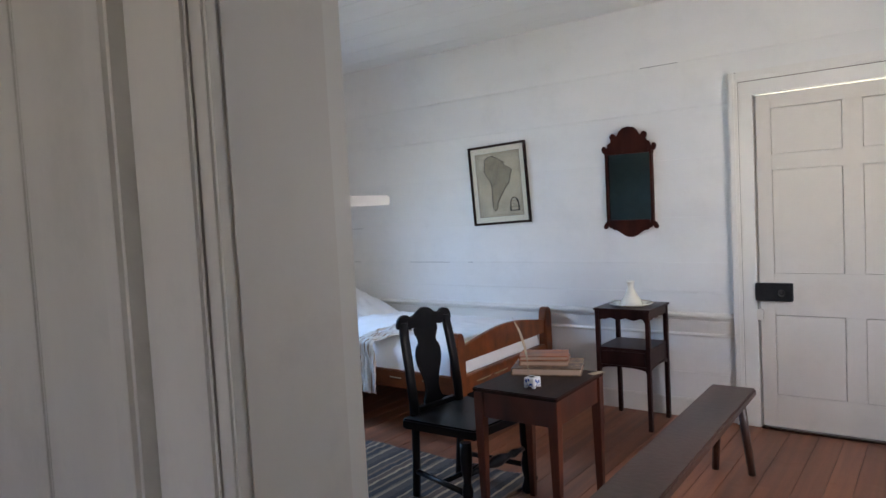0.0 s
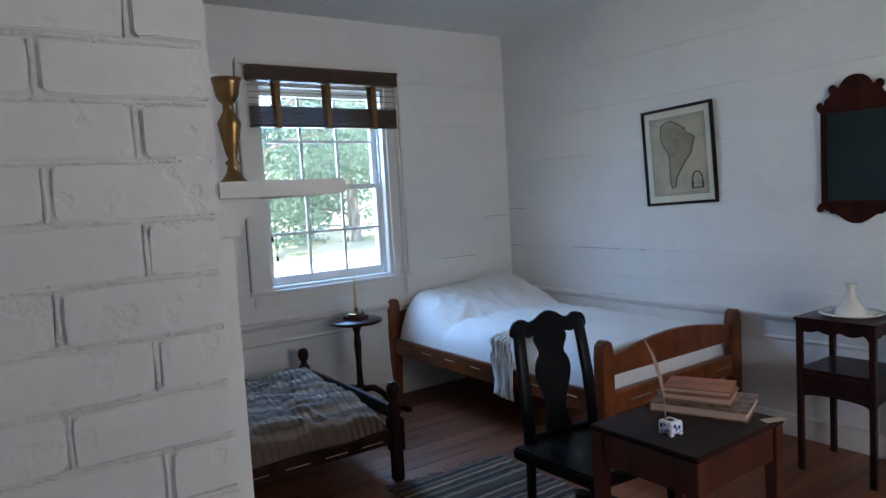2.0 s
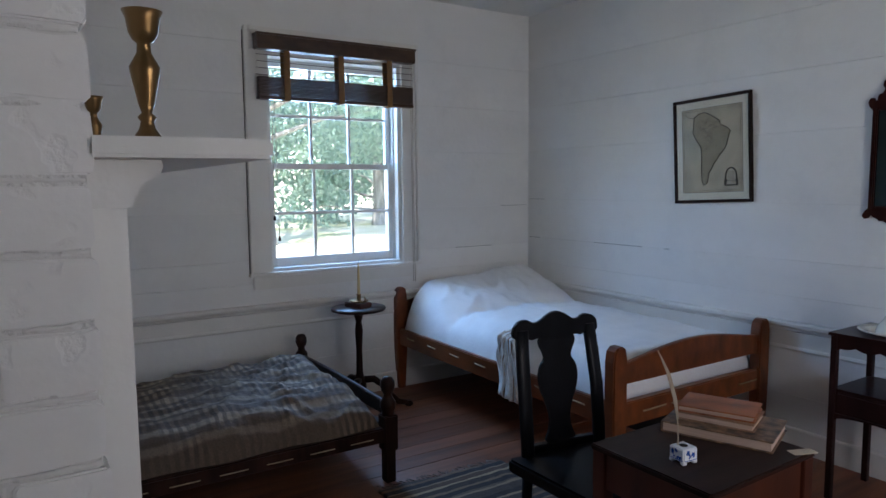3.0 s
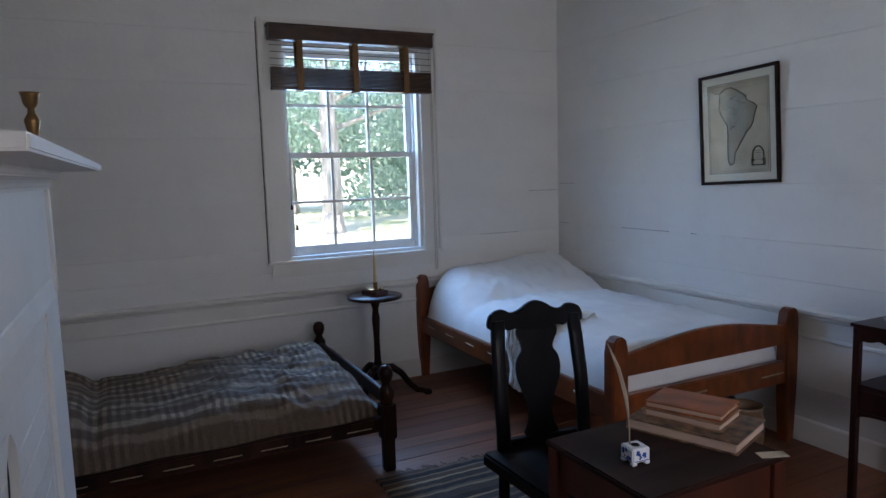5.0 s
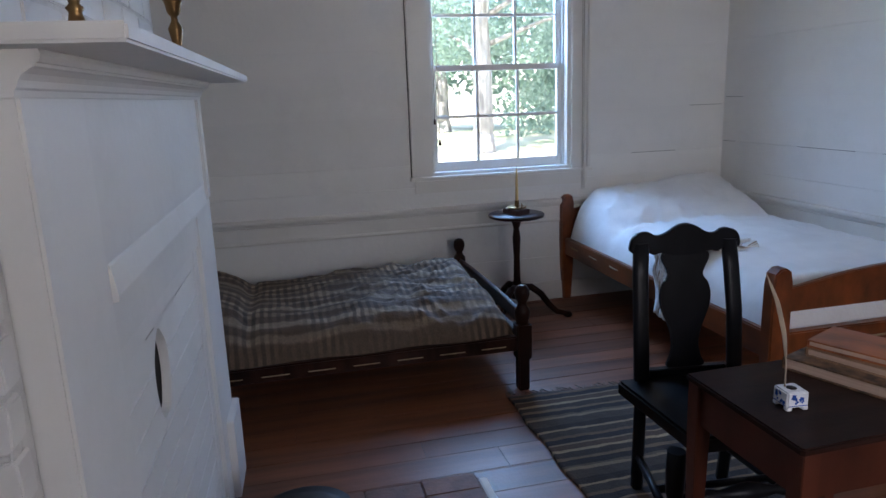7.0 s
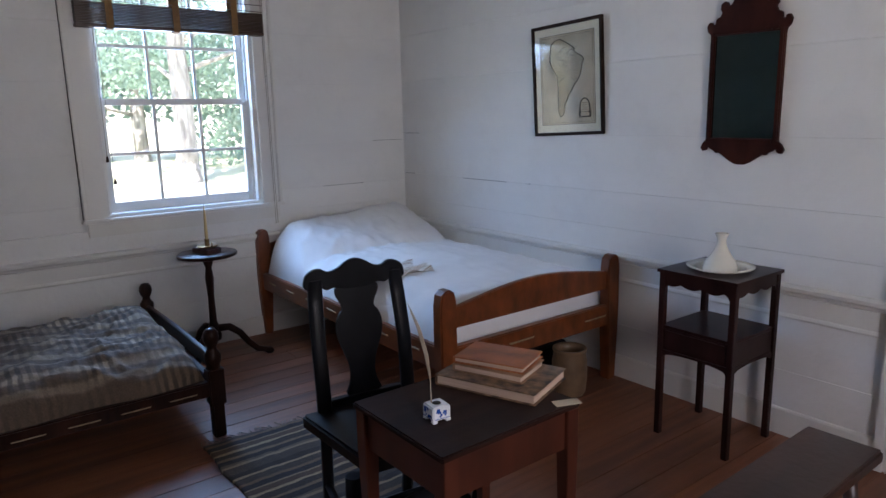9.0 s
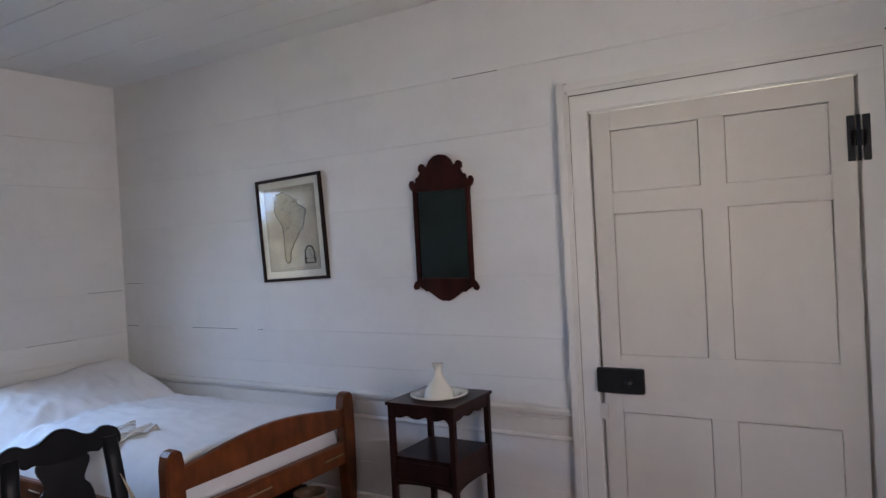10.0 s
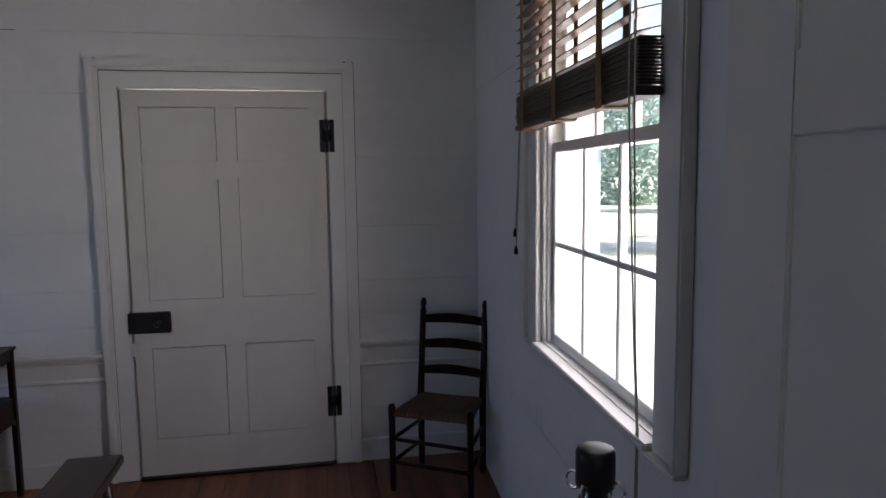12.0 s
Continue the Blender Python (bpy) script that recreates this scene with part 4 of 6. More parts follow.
part("mattress", bm, LINEN, bed, "white linen bedding rising at the bolster")


def cloth_drop(name, label, at, turn, width, over, drop, seed):
    """A garment laid over the bed's near edge."""
    root_bm = bmesh.new()

    def place(u, v):
        y = (u - 0.5) * width * (1 + 0.25 * (1 - v))
        s = v * (over + drop)
        fold = 0.014 * math.sin(u * 19 + 2 * math.sin(v * 5)) + wobble((u * 4, v * 6, seed), 1.5, 0.02)
        if s < over:
            f = s / over
            return (y + wobble((u, v, 3), 3, 0.05), over - s - 0.02, 0.025 * (1 - f) + 0.012 + abs(fold) * 1.2)
        d = s - over
        return (y + wobble((u, v, 3), 3, 0.03), -0.030 - abs(fold), 0.012 - d)

    sheet(root_bm, 30, 44, place)
    ob = part(name, root_bm, STRIPEDSHIRT, None)
    mod = ob.modifiers.new("thick", "SOLIDIFY")
    mod.thickness = 0.004
    ob.matrix_basis = pose(*at, 0, 0, turn)
    return tagged(ob, label, "clothing")


cloth_drop("shirt", "crumpled white shirt with brown stripes over the bed edge", (-3.26, 2.935, 0.590), -7, 0.20, 0.40, 0.34, 3)

# ---- day bed ----
day = thing("day_bed", "low dark wooden bed with a grey-brown woven coverlet", "bed", (-3.80, 1.25, 0))
DX0, DX1, DY0, DY1 = -0.57, 0.57, -0.85, 0.88


def turned_post(x, y):
    bm = bmesh.new()
    box(bm, x - 0.036, x + 0.036, y - 0.036, y + 0.036, 0.16, 0.335, 0.005)
    box(bm, x - 0.027, x + 0.027, y - 0.027, y + 0.027, 0.0, 0.165, 0.005)
    lathe(bm, [(0.034, 0.335), (0.030, 0.35), (0.038, 0.37), (0.038, 0.40), (0.024, 0.42), (0.020, 0.435), (0.030, 0.452), (0.036, 0.475), (0.034, 0.50), (0.022, 0.518), (0, 0.524)], (x, y, 0), 18)
    part("post", bm, DARKWOOD, day)


for x in (DX0, DX1):
    for y in (DY0, DY1):
        turned_post(x, y)
for x in (DX0, DX1):
    bm = bmesh.new()
    box(bm, x - 0.022, x + 0.022, DY0 + 0.03, DY1 - 0.03, 0.205, 0.275, 0.006)
    r = part("side_rail", bm, DARKWOOD, day)
    if x > 0:
        for i in range(8):
            y = DY0 + 0.12 + i * 0.2
            bm = bmesh.new()
            tube(bm, [(x + 0.021, y, 0.232), (x + 0.0235, y + 0.01, 0.232), (x + 0.0235, y + 0.11, 0.232), (x + 0.021, y + 0.12, 0.232)], 0.0028, 6)
            part("rope_loop", bm, ROPE, r)
for y in (DY0, DY1):
    boxpart("end_rail", (DX0 + 0.03, DX1 - 0.03, y - 0.020, y + 0.020, 0.205, 0.275), DARKWOOD, day, bevel=0.006)
    bm = bmesh.new()
    w = DX1 - DX0 - 0.05
    slab(bm, [(-w / 2, 0.325), (w / 2, 0.325), (w / 2, 0.392), (w / 4, 0.400), (0, 0.402), (-w / 4, 0.400), (-w / 2, 0.392)], 0.024, pose(0, y - 0.012, 0), 0.004)
    part("end_board", bm, DARKWOOD, day)


def coverlet(u, v):
    x = DX0 + 0.010 + u * (DX1 - DX0 - 0.012)
    y = DY0 + 0.05 + v * (DY1 - DY0 - 0.085)
    eu, ev = min(u, 1 - u), min(v, 1 - v)
    edge = round_edge(eu / 0.26) * round_edge(ev / 0.07)
    z = 0.262 + 0.165 * edge
    z += edge * 0.075 * max(0.0, math.cos(min(1.0, abs(v - 0.11) / 0.13) * math.pi / 2)) ** 0.7
    z -= edge * 0.020 * math.exp(-((v - 0.26) / 0.02) ** 2)
    z += wobble((x * 1.5, y * 1.5, 7), 1.6, 0.030) * edge
    foot = 0.35 + 0.65 * min(1.0, max(0.0, (v - 0.35) / 0.4))
    for k, (fx, fy, amp) in enumerate(((6.0, 3.0, 0.026), (12.0, 7.0, 0.015), (24.0, 16.0, 0.006))):
        crease = 1 - abs(noise.noise(Vector((x * fx + 0.4 * y * fy, y * fy - 0.3 * x * fx, 3 + 5 * k)))) * 2.8
        z += amp * foot * edge ** 0.4 * max(0.0, crease) ** 2
    return (x + 0.012 * math.sin(y * 13) * (1 - edge), y, z)


bm = bmesh.new()
sheet(bm, 70, 110, coverlet)
ext = bmesh.ops.extrude_edge_only(bm, edges=[e for e in bm.edges if e.is_boundary])
for v in ext["geom"]:
    if isinstance(v, bmesh.types.BMVert):
        v.co.z = 0.235
for f in bm.faces:
    f.smooth = True
part("coverlet", bm, QUILT, day, "creased grey-brown checked coverlet over a pillow")

# ---- candle stand ----
cs = thing("candle_stand", "dark round tripod candle stand beside the bed", "table", (-4.25, 2.47, 0))
bm = bmesh.new()
lathe(bm, [(0, 0.650), (0.155, 0.650), (0.172, 0.656), (0.174, 0.668), (0.168, 0.674), (0, 0.674)], seg=40)
part("tabletop", bm, DARKWOOD, cs)
bm = bmesh.new()
lathe(bm, [(0.040, 0.13), (0.044, 0.16), (0.036, 0.20), (0.022, 0.25), (0.019, 0.40), (0.026, 0.52), (0.018, 0.58), (0.030, 0.62), (0.045, 0.650)], seg=20)
part("column", bm, DARKWOOD, cs)
for a in (74, 194, 314):
    bm = bmesh.new()
    pts = [(0.02, 0, 0.20), (0.09, 0, 0.20), (0.15, 0, 0.155), (0.20, 0, 0.085), (0.25, 0, 0.035), (0.31, 0, 0.022)]
    tube(bm, pts, 0.024, 10, 0.75)
    lathe(bm, [(0.020, 0.0), (0.030, 0.008), (0.030, 0.018), (0.015, 0.034)], (0.32, 0, 0), 12)
    part("leg", bm, DARKWOOD, cs, m=pose(0, 0, 0, 0, 0, a))
bm = bmesh.new()
box(bm, -0.075, 0.070, -0.050, 0.052, 0.674, 0.705, 0.004, m=pose(0, 0, 0, 0, 0, 18))
tagged(part("small_book", bm, TABLERED), "small dark red book on the candle stand", "book").matrix_basis = pose(-4.25, 2.47, 0)
ch = thing("chamberstick", "brass chamberstick with a tallow candle", "candlestick", (-4.25, 2.475, 0.705))
bm = bmesh.new()
lathe(bm, [(0, 0), (0.050, 0), (0.062, 0.010), (0.060, 0.013), (0.020, 0.008), (0.014, 0.012), (0.013, 0.045), (0.018, 0.050), (0.010, 0.050)], seg=24)
tube(bm, [(0.058, 0, 0.010), (0.085, 0.0, 0.020), (0.092, 0, 0.034), (0.080, 0, 0.042)], 0.004)
part("dish", bm, BRASS, ch)
bm = bmesh.new()
lathe(bm, [(0.0105, 0.02), (0.0095, 0.10), (0.007, 0.20), (0.0035, 0.245), (0, 0.250)], seg=12)
cnd = part("candle", bm, TALLOW, ch)
bm = bmesh.new()
tube(bm, [(0, 0, 0.245), (0.001, 0, 0.262)], 0.001, 5)
part("wick", bm, IRON, cnd)

# ---- rug ----
bm = bmesh.new()
sheet(bm, 80, 44, lambda u, v: (-3.14 + 1.22 * u + 0.05 * v + 0.006 * math.sin(v * 17), 2.02 + 0.69 * v + 0.006 * math.sin(u * 21), 0.012 + abs(wobble((u * 3, v * 3, 0), 2.5, 0.008)) + 0.0015 * math.sin(u * 260)))
ext = bmesh.ops.extrude_edge_only(bm, edges=[e for e in bm.edges if e.is_boundary])
for v in ext["geom"]:
    if isinstance(v, bmesh.types.BMVert):
        v.co.z = 0.001
rug = tagged(part("rag_rug", bm, RUG), "striped dark blue, grey and brown woven rag rug", "rug")
bm = bmesh.new()
rr = random.Random(5)
for i in range(46):
    v = i / 45
    x0, y0 = -3.14 + 0.05 * v, 2.02 + 0.69 * v
    tube(bm, [(x0 + 0.01, y0, 0.010), (x0 - 0.02, y0 + rr.uniform(-0.012, 0.012), 0.005), (x0 - 0.045 - rr.uniform(0, 0.02), y0 + rr.uniform(-0.025, 0.025), 0.0035)], 0.0028, 5)
part("fringe", bm, surface("fringe_cotton", (0.24, 0.16, 0.12), 0.95, 0.2, (20, 20, 20), 120, 0.2), rug)

# ---- black chair ----
chair = thing("splat_back_chair", "black painted splat-back chair drawn up to the table", "chair", (-2.055, 2.346, 0), -97)
# local: front is +y, back at -y


def rounded(outline, times=2):
    """The outline with its corners cut, again and again."""
    for _ in range(times):
        nxt = []
        for (x0, z0), (x1, z1) in zip(outline, outline[1:] + outline[:1]):
            nxt += [(0.75 * x0 + 0.25 * x1, 0.75 * z0 + 0.25 * z1), (0.25 * x0 + 0.75 * x1, 0.25 * z0 + 0.75 * z1)]
        outline = nxt
    return outline


def chair_back_post(x):
    s = 1 if x > 0 else -1
    bm = bmesh.new()
    tube(bm, [(x * 0.97, -0.225, 0.0), (x, -0.205, 0.22), (x, -0.198, 0.43)], 0.021, 8)
    pts = [(x, -0.198, 0.42), (x, -0.202, 0.50), (x * 1.0, -0.220, 0.66), (x * 0.97, -0.245, 0.80), (x * 0.93, -0.262, 0.895)]
    t = bmesh.new()
    prev = None
    for px, py, pz in pts:
        ring = [t.verts.new((px + 0.026 * math.copysign(abs(math.cos(a)) ** 0.6, math.cos(a)), py + 0.016 * math.copysign(abs(math.sin(a)) ** 0.6, math.sin(a)), pz))
                for a in [2 * math.pi * (k + 0.5) / 12 for k in range(12)]]
        if prev:
            for i in range(12):
                t.faces.new((prev[i], prev[(i + 1) % 12], ring[(i + 1) % 12], ring[i])).smooth = True
        prev = ring
    t.faces.new(prev)
    bmesh.ops.recalc_face_normals(t, faces=t.faces)
    join(bm, t)
    part("back_post", bm, BLACK, chair)


for x in (-0.165, 0.165):
    chair_back_post(x)
crest = [(-0.195, 0.862), (-0.190, 0.905), (-0.170, 0.928), (-0.130, 0.935), (-0.105, 0.915), (-0.07, 0.922), (-0.035, 0.947), (0, 0.957),
         (0.035, 0.947), (0.07, 0.922), (0.105, 0.915), (0.130, 0.935), (0.170, 0.928), (0.190, 0.905), (0.195, 0.862), (0.155, 0.865), (0.135, 0.872),
         (0.115, 0.850), (0.085, 0.862), (0.055, 0.845), (-0.055, 0.845), (-0.085, 0.862), (-0.115, 0.850), (-0.135, 0.872), (-0.155, 0.865)]
bm = bmesh.new()
slab(bm, rounded(crest), 0.026, pose(0, -0.277, 0.0), 0.003)
for f in bm.faces:
    f.smooth = len(f.verts) == 4
part("crest_rail", bm, BLACK, chair)
half = [(0.078, 0.865), (0.086, 0.835), (0.066, 0.800), (0.060, 0.775), (0.080, 0.755), (0.092, 0.715), (0.086, 0.665), (0.058, 0.600), (0.046, 0.550), (0.052, 0.500), (0.080, 0.455)]
bm = bmesh.new()
slab(bm, rounded(half + [(-x, z) for x, z in half[::-1]]), 0.014, pose(0, -0.232, 0) @ Matrix.Shear("XZ", 4, (0, 0)), 0.002)
for v in bm.verts:
    v.co.y -= max(0, v.co.z - 0.46) * 0.085
part("splat", bm, BLACK, chair)
boxpart("shoe", (-0.150, 0.150, -0.235, -0.205, 0.42, 0.462), BLACK, chair)
bm = bmesh.new()
slab(bm, [(-0.185, -0.215), (0.185, -0.215), (0.245, 0.20), (0.238, 0.215), (-0.238, 0.215), (-0.245, 0.20)], 0.05, pose(0, 0, 0.435, -90) @ Matrix.Scale(-1, 4, (0, 0, 1)), 0.008)
part("seat", bm, BLACK, chair)
for x in (-0.222, 0.222):
    bm = bmesh.new()
    lathe(bm, [(0.016, 0), (0.026, 0.012), (0.030, 0.03), (0.020, 0.055), (0.015, 0.08), (0.024, 0.12), (0.027, 0.16), (0.018, 0.20), (0.018, 0.22), (0.026, 0.26), (0.028, 0.32), (0.026, 0.39)], (x, 0.19, 0), 16)
    part("front_leg", bm, BLACK, chair)
bm = bmesh.new()
lathe(bm, [(0.011, -0.215), (0.014, -0.16), (0.022, -0.12), (0.013, -0.085), (0.026, -0.03), (0.030, 0.0), (0.026, 0.03), (0.013, 0.085), (0.022, 0.12), (0.014, 0.16), (0.011, 0.215)], seg=14, m=pose(0, 0.19, 0.235, 0, 90))
part("front_stretcher", bm, BLACK, chair)
for x0, x1 in ((-0.165, -0.222), (0.165, 0.222)):
    bm = bmesh.new()
    tube(bm, [(x0, -0.21, 0.145), (x1, 0.19, 0.145)], 0.014, 8)
    part("side_stretcher", bm, BLACK, chair)
bm = bmesh.new()
tube(bm, [(-0.19, 0.0, 0.145), (0.19, 0.0, 0.145)], 0.013, 8)
part("cross_stretcher", bm, BLACK, chair)

# ---- writing table ----
tab = thing("writing_table", "small dark-topped red-brown writing table", "table", (-1.615, 2.318, 0), 0.5)
T = 0.662
bm = bmesh.new()
slab(bm, [(-0.206, -0.242), (0.206, -0.243), (0.212, 0.244), (0.205, 0.250), (-0.206, 0.246)], 0.018, pose(0, 0, T, -90) @ Matrix.Scale(-1, 4, (0, 0, 1)), 0.004)
part("tabletop", bm, TABLETOP, tab, "dark scuffed tabletop with worn edge")
AX, AY = 0.182, 0.216
for d in ((-AX, AX, -AY - 0.010, -AY + 0.008), (-AX, AX, AY - 0.008, AY + 0.010), (-AX - 0.010, -AX + 0.008, -AY, AY), (AX - 0.008, AX + 0.010, -AY, AY)):
    boxpart("apron", (*d, T - 0.135, T - 0.018), TABLERED, tab, bevel=0.002)
for x in (-AX, AX):
    for y in (-AY, AY):
        bm = bmesh.new()
        t = bmesh.new()
        rings = []
        for z, r in ((0, 0.013), (T - 0.135, 0.022), (T - 0.018, 0.022)):
            rings.append([t.verts.new((x + a * r, y + b * r, z)) for a, b in ((-1, -1), (1, -1), (1, 1), (-1, 1))])
        for a, b in zip(rings, rings[1:]):
            for i in range(4):
                t.faces.new((a[i], a[(i + 1) % 4], b[(i + 1) % 4], b[i]))
        t.faces.new(rings[0][::-1])
        t.faces.new(rings[-1])
        bmesh.ops.bevel(t, geom=t.edges[:], offset=0.002, segments=2, affect="EDGES", clamp_overlap=True)
        join(bm, t)
        part("leg", bm, TABLERED, tab)


def book(name, label, at, turn, w, d, h, cover, pages_first=True):
    root = thing(name, label, "book", at, turn)
    bm = bmesh.new()
    box(bm, -w / 2, w / 2, -d / 2, d / 2, 0, 0.004, 0.0015)
    box(bm, -w / 2, w / 2, -d / 2, d / 2, h - 0.004, h, 0.0015)
    box(bm, -w / 2 - 0.003, -w / 2 + 0.004, -d / 2, d / 2, 0.0, h, 0.003)
    part("cover", bm, cover, root)
    bm = bmesh.new()
    box(bm, -w / 2 + 0.004, w / 2 - 0.006, -d / 2 + 0.005, d / 2 - 0.005, 0.004, h - 0.004, 0.001)
    part("page_block", bm, PAGES, root, "yellowed page block")
    return root


book("ledger", "large book with marbled cover lying on the table", (-1.656, 2.487, T), 21, 0.322, 0.228, 0.034, MARBLED)
book("leather_book", "worn book with uneven pages in the pile", (-1.674, 2.494, T + 0.034), 21, 0.228, 0.158, 0.024, OLDBOARD)
book("leather_book", "tan leather-bound book on top of the pile", (-1.682, 2.500, T + 0.058), 24, 0.226, 0.156, 0.020, LEATHER)
bm = bmesh.new()
box(bm, -0.038, 0.038, -0.018, 0.018, 0, 0.0015, m=pose(0, 0, 0, 0, 0, 68))
o = tagged(part("paper_slip", bm, PAPER), "small yellowed paper slip on the table", "paper")
o.matrix_basis = pose(-1.428, 2.525, T)

ink = thing("inkwell", "square white and blue glazed inkwell", "inkwell", (-1.578, 2.188, T), -5)
ink.scale = (1.18, 1.18, 1.18)
bm = bmesh.new()
box(bm, -0.023, 0.023, -0.023, 0.023, 0.006, 0.038, 0.003)
for x in (-0.017, 0.017):
    for y in (-0.017, 0.017):
        box(bm, x - 0.006, x + 0.006, y - 0.006, y + 0.006, 0, 0.008, 0.0015)
part("pot", bm, DELFT, ink)
bm = bmesh.new()
lathe(bm, [(0, 0.0385), (0.010, 0.0385), (0.010, 0.0392), (0, 0.0392)], seg=16)
part("ink_hole", bm, DARKGAP, ink)
for a in range(4):
    bm = bmesh.new()
    q = random.Random(40 + a)
    for k in range(9):
        x, z, w, h = q.uniform(-0.013, 0.013), q.uniform(0.013, 0.031), q.uniform(0.003, 0.010), q.uniform(0.003, 0.009)
        box(bm, -w / 2, w / 2, -0.0236, -0.0228, -h / 2, h / 2, m=pose(x, 0, z, 0, q.uniform(0, 90), 0))
    box(bm, -0.019, 0.019, -0.0236, -0.0228, 0.0095, 0.0110)
    part("painted_motif", bm, DELFTBLUE, ink, "blue painted motif", m=pose(0, 0, 0, 0, 0, 90 * a))
bm = bmesh.new()
spine = [(0.0, 0.0, 0.030), (-0.002, 0.0, 0.095), (-0.010, -0.006, 0.165), (-0.026, -0.016, 0.235), (-0.052, -0.030, 0.300)]
tube(bm, spine, 0.0022, 6, 0.4)


def vane(u, v):
    k = 0.30 + 0.70 * u
    i = min(3.999, k * 4)
    a, b = Vector(spine[int(i)]), Vector(spine[int(i) + 1])
    p = a.lerp(b, i - int(i))
    w = 0.0075 * math.sin(math.pi * min(1, u * 0.93 + 0.10)) ** 0.6
    return p + Vector((0.75, 0.55, 0.12)) * (v - 0.42) * w * 1.6 + Vector((0, 0, 0.004 * abs(v - 0.5)))


sheet(bm, 26, 6, vane)
quill = part("quill_pen", bm, FEATHER)
quill.modifiers.new("thick", "SOLIDIFY").thickness = 0.0012
quill.matrix_basis = pose(-1.590, 2.180, T + 0.008)
tagged(quill, "pale feather quill standing in the inkwell", "quill")

# ---- washstand ----
ws = thing("washstand", "slender dark mahogany washstand with drawer", "washstand", (-1.782, 3.875, 0))
H, S = 0.770, 0.172
for x in (-1, 1):
    for y in (-1, 1):
        bm = bmesh.new()
        box(bm, x * (S - 0.007) - 0.0135, x * (S - 0.007) + 0.0135, y * (S - 0.007) - 0.0135, y * (S - 0.007) + 0.0135, 0, H - 0.014, 0.002)
        part("leg", bm, STANDWOOD, ws)
bm = bmesh.new()
hole = bmesh.new()
n = 48
vi, vo = [], []
for i in range(n):
    a = 2 * math.pi * i / n
    c, s = math.cos(a), math.sin(a)
    k = (S + 0.014) / max(abs(c), abs(s))
    vi.append((0.098 * c, 0.098 * s))
    vo.append((k * c, k * s))
for z in (H - 0.014, H):
    a = [hole.verts.new((*p, z)) for p in vi]
    b = [hole.verts.new((*p, z)) for p in vo]
    for i in range(n):
        j = (i + 1) % n
        hole.faces.new((a[i], b[i], b[j], a[j]) if z == H else (a[i], a[j], b[j], b[i]))
hole.verts.ensure_lookup_table()
for i in range(n):
    j = (i + 1) % n
    hole.faces.new((hole.verts[i], hole.verts[2 * n + i], hole.verts[2 * n + j], hole.verts[j]))
    hole.faces.new((hole.verts[n + i], hole.verts[n + j], hole.verts[3 * n + j], hole.verts[3 * n + i]))
bmesh.ops.recalc_face_normals(hole, faces=hole.faces)
join(bm, hole)
part("top", bm, STANDWOOD, ws, "square top pierced for the basin")
scal = [(-0.152, 0.0), (0.152, 0.0), (0.152, -0.075), (0.140, -0.055)] + [(0.125 - 0.25 * i / 20, -0.045 - 0.013 * abs(math.sin(2.5 * math.pi * i / 20))) for i in range(21)] + [(-0.140, -0.055), (-0.152, -0.075)]
for a in range(4):
    bm = bmesh.new()
    slab(bm, scal, 0.010, pose(0, 0, 0, 0, 0, 90 * a) @ pose(0, -S - 0.002, H - 0.014), 0.001)
    part("scalloped_apron", bm, STANDWOOD, ws)
boxpart("shelf", (-S + 0.002, S - 0.002, -S + 0.002, S - 0.002, 0.505, 0.517), STANDWOOD, ws, bevel=0.002)
bm = bmesh.new()
box(bm, -S + 0.003, S - 0.003, -S + 0.003, S - 0.003, 0.405, 0.505, 0.002)
dr = part("drawer_case", bm, STANDWOOD, ws)
boxpart("drawer_front", (-0.145, 0.145, -S - 0.002, -S + 0.006, 0.415, 0.497), STANDWOOD, dr)
low = [(-0.152, 0.0), (0.152, 0.0), (0.152, -0.045)] + [(0.15 * math.cos(math.pi * i / 16), -0.045 + 0.035 * math.sin(math.pi * i / 16) ** 0.5) for i in range(1, 16)] + [(-0.152, -0.045)]
for a in range(4):
    bm = bmesh.new()
    slab(bm, low, 0.010, pose(0, 0, 0, 0, 0, 90 * a) @ pose(0, -S - 0.002, 0.405), 0.001)
    part("arched_apron", bm, STANDWOOD, ws)

basin = thing("wash_basin", "cream glazed wash basin set in the stand", "basin", (-1.782, 3.875, 0.770))
bm = bmesh.new()
lathe(bm, [(0, -0.072), (0.045, -0.072), (0.070, -0.050), (0.092, -0.010), (0.098, 0.004), (0.132, 0.010), (0.140, 0.015), (0.137, 0.019), (0.100, 0.010), (0.088, -0.006), (0.066, -0.045), (0.040, -0.064), (0, -0.066)], seg=40)
part("bowl", bm, CERAMIC, basin)
jug = thing("water_bottle", "cream glazed cone-shaped water bottle in the basin", "bottle", (-1.780, 3.870, 0.712))
jug.scale = (1.02, 1.02, 1.10)
bm = bmesh.new()
lathe(bm, [(0, 0), (0.052, 0), (0.066, 0.02), (0.071, 0.050), (0.070, 0.064), (0.062, 0.086), (0.043, 0.110), (0.030, 0.130), (0.0215, 0.148), (0.0185, 0.164), (0.0190, 0.176), (0.0245, 0.189), (0.0280, 0.195), (0.0245, 0.197), (0.015, 0.182), (0, 0.172)], seg=32)
part("body", bm, CERAMIC, jug)

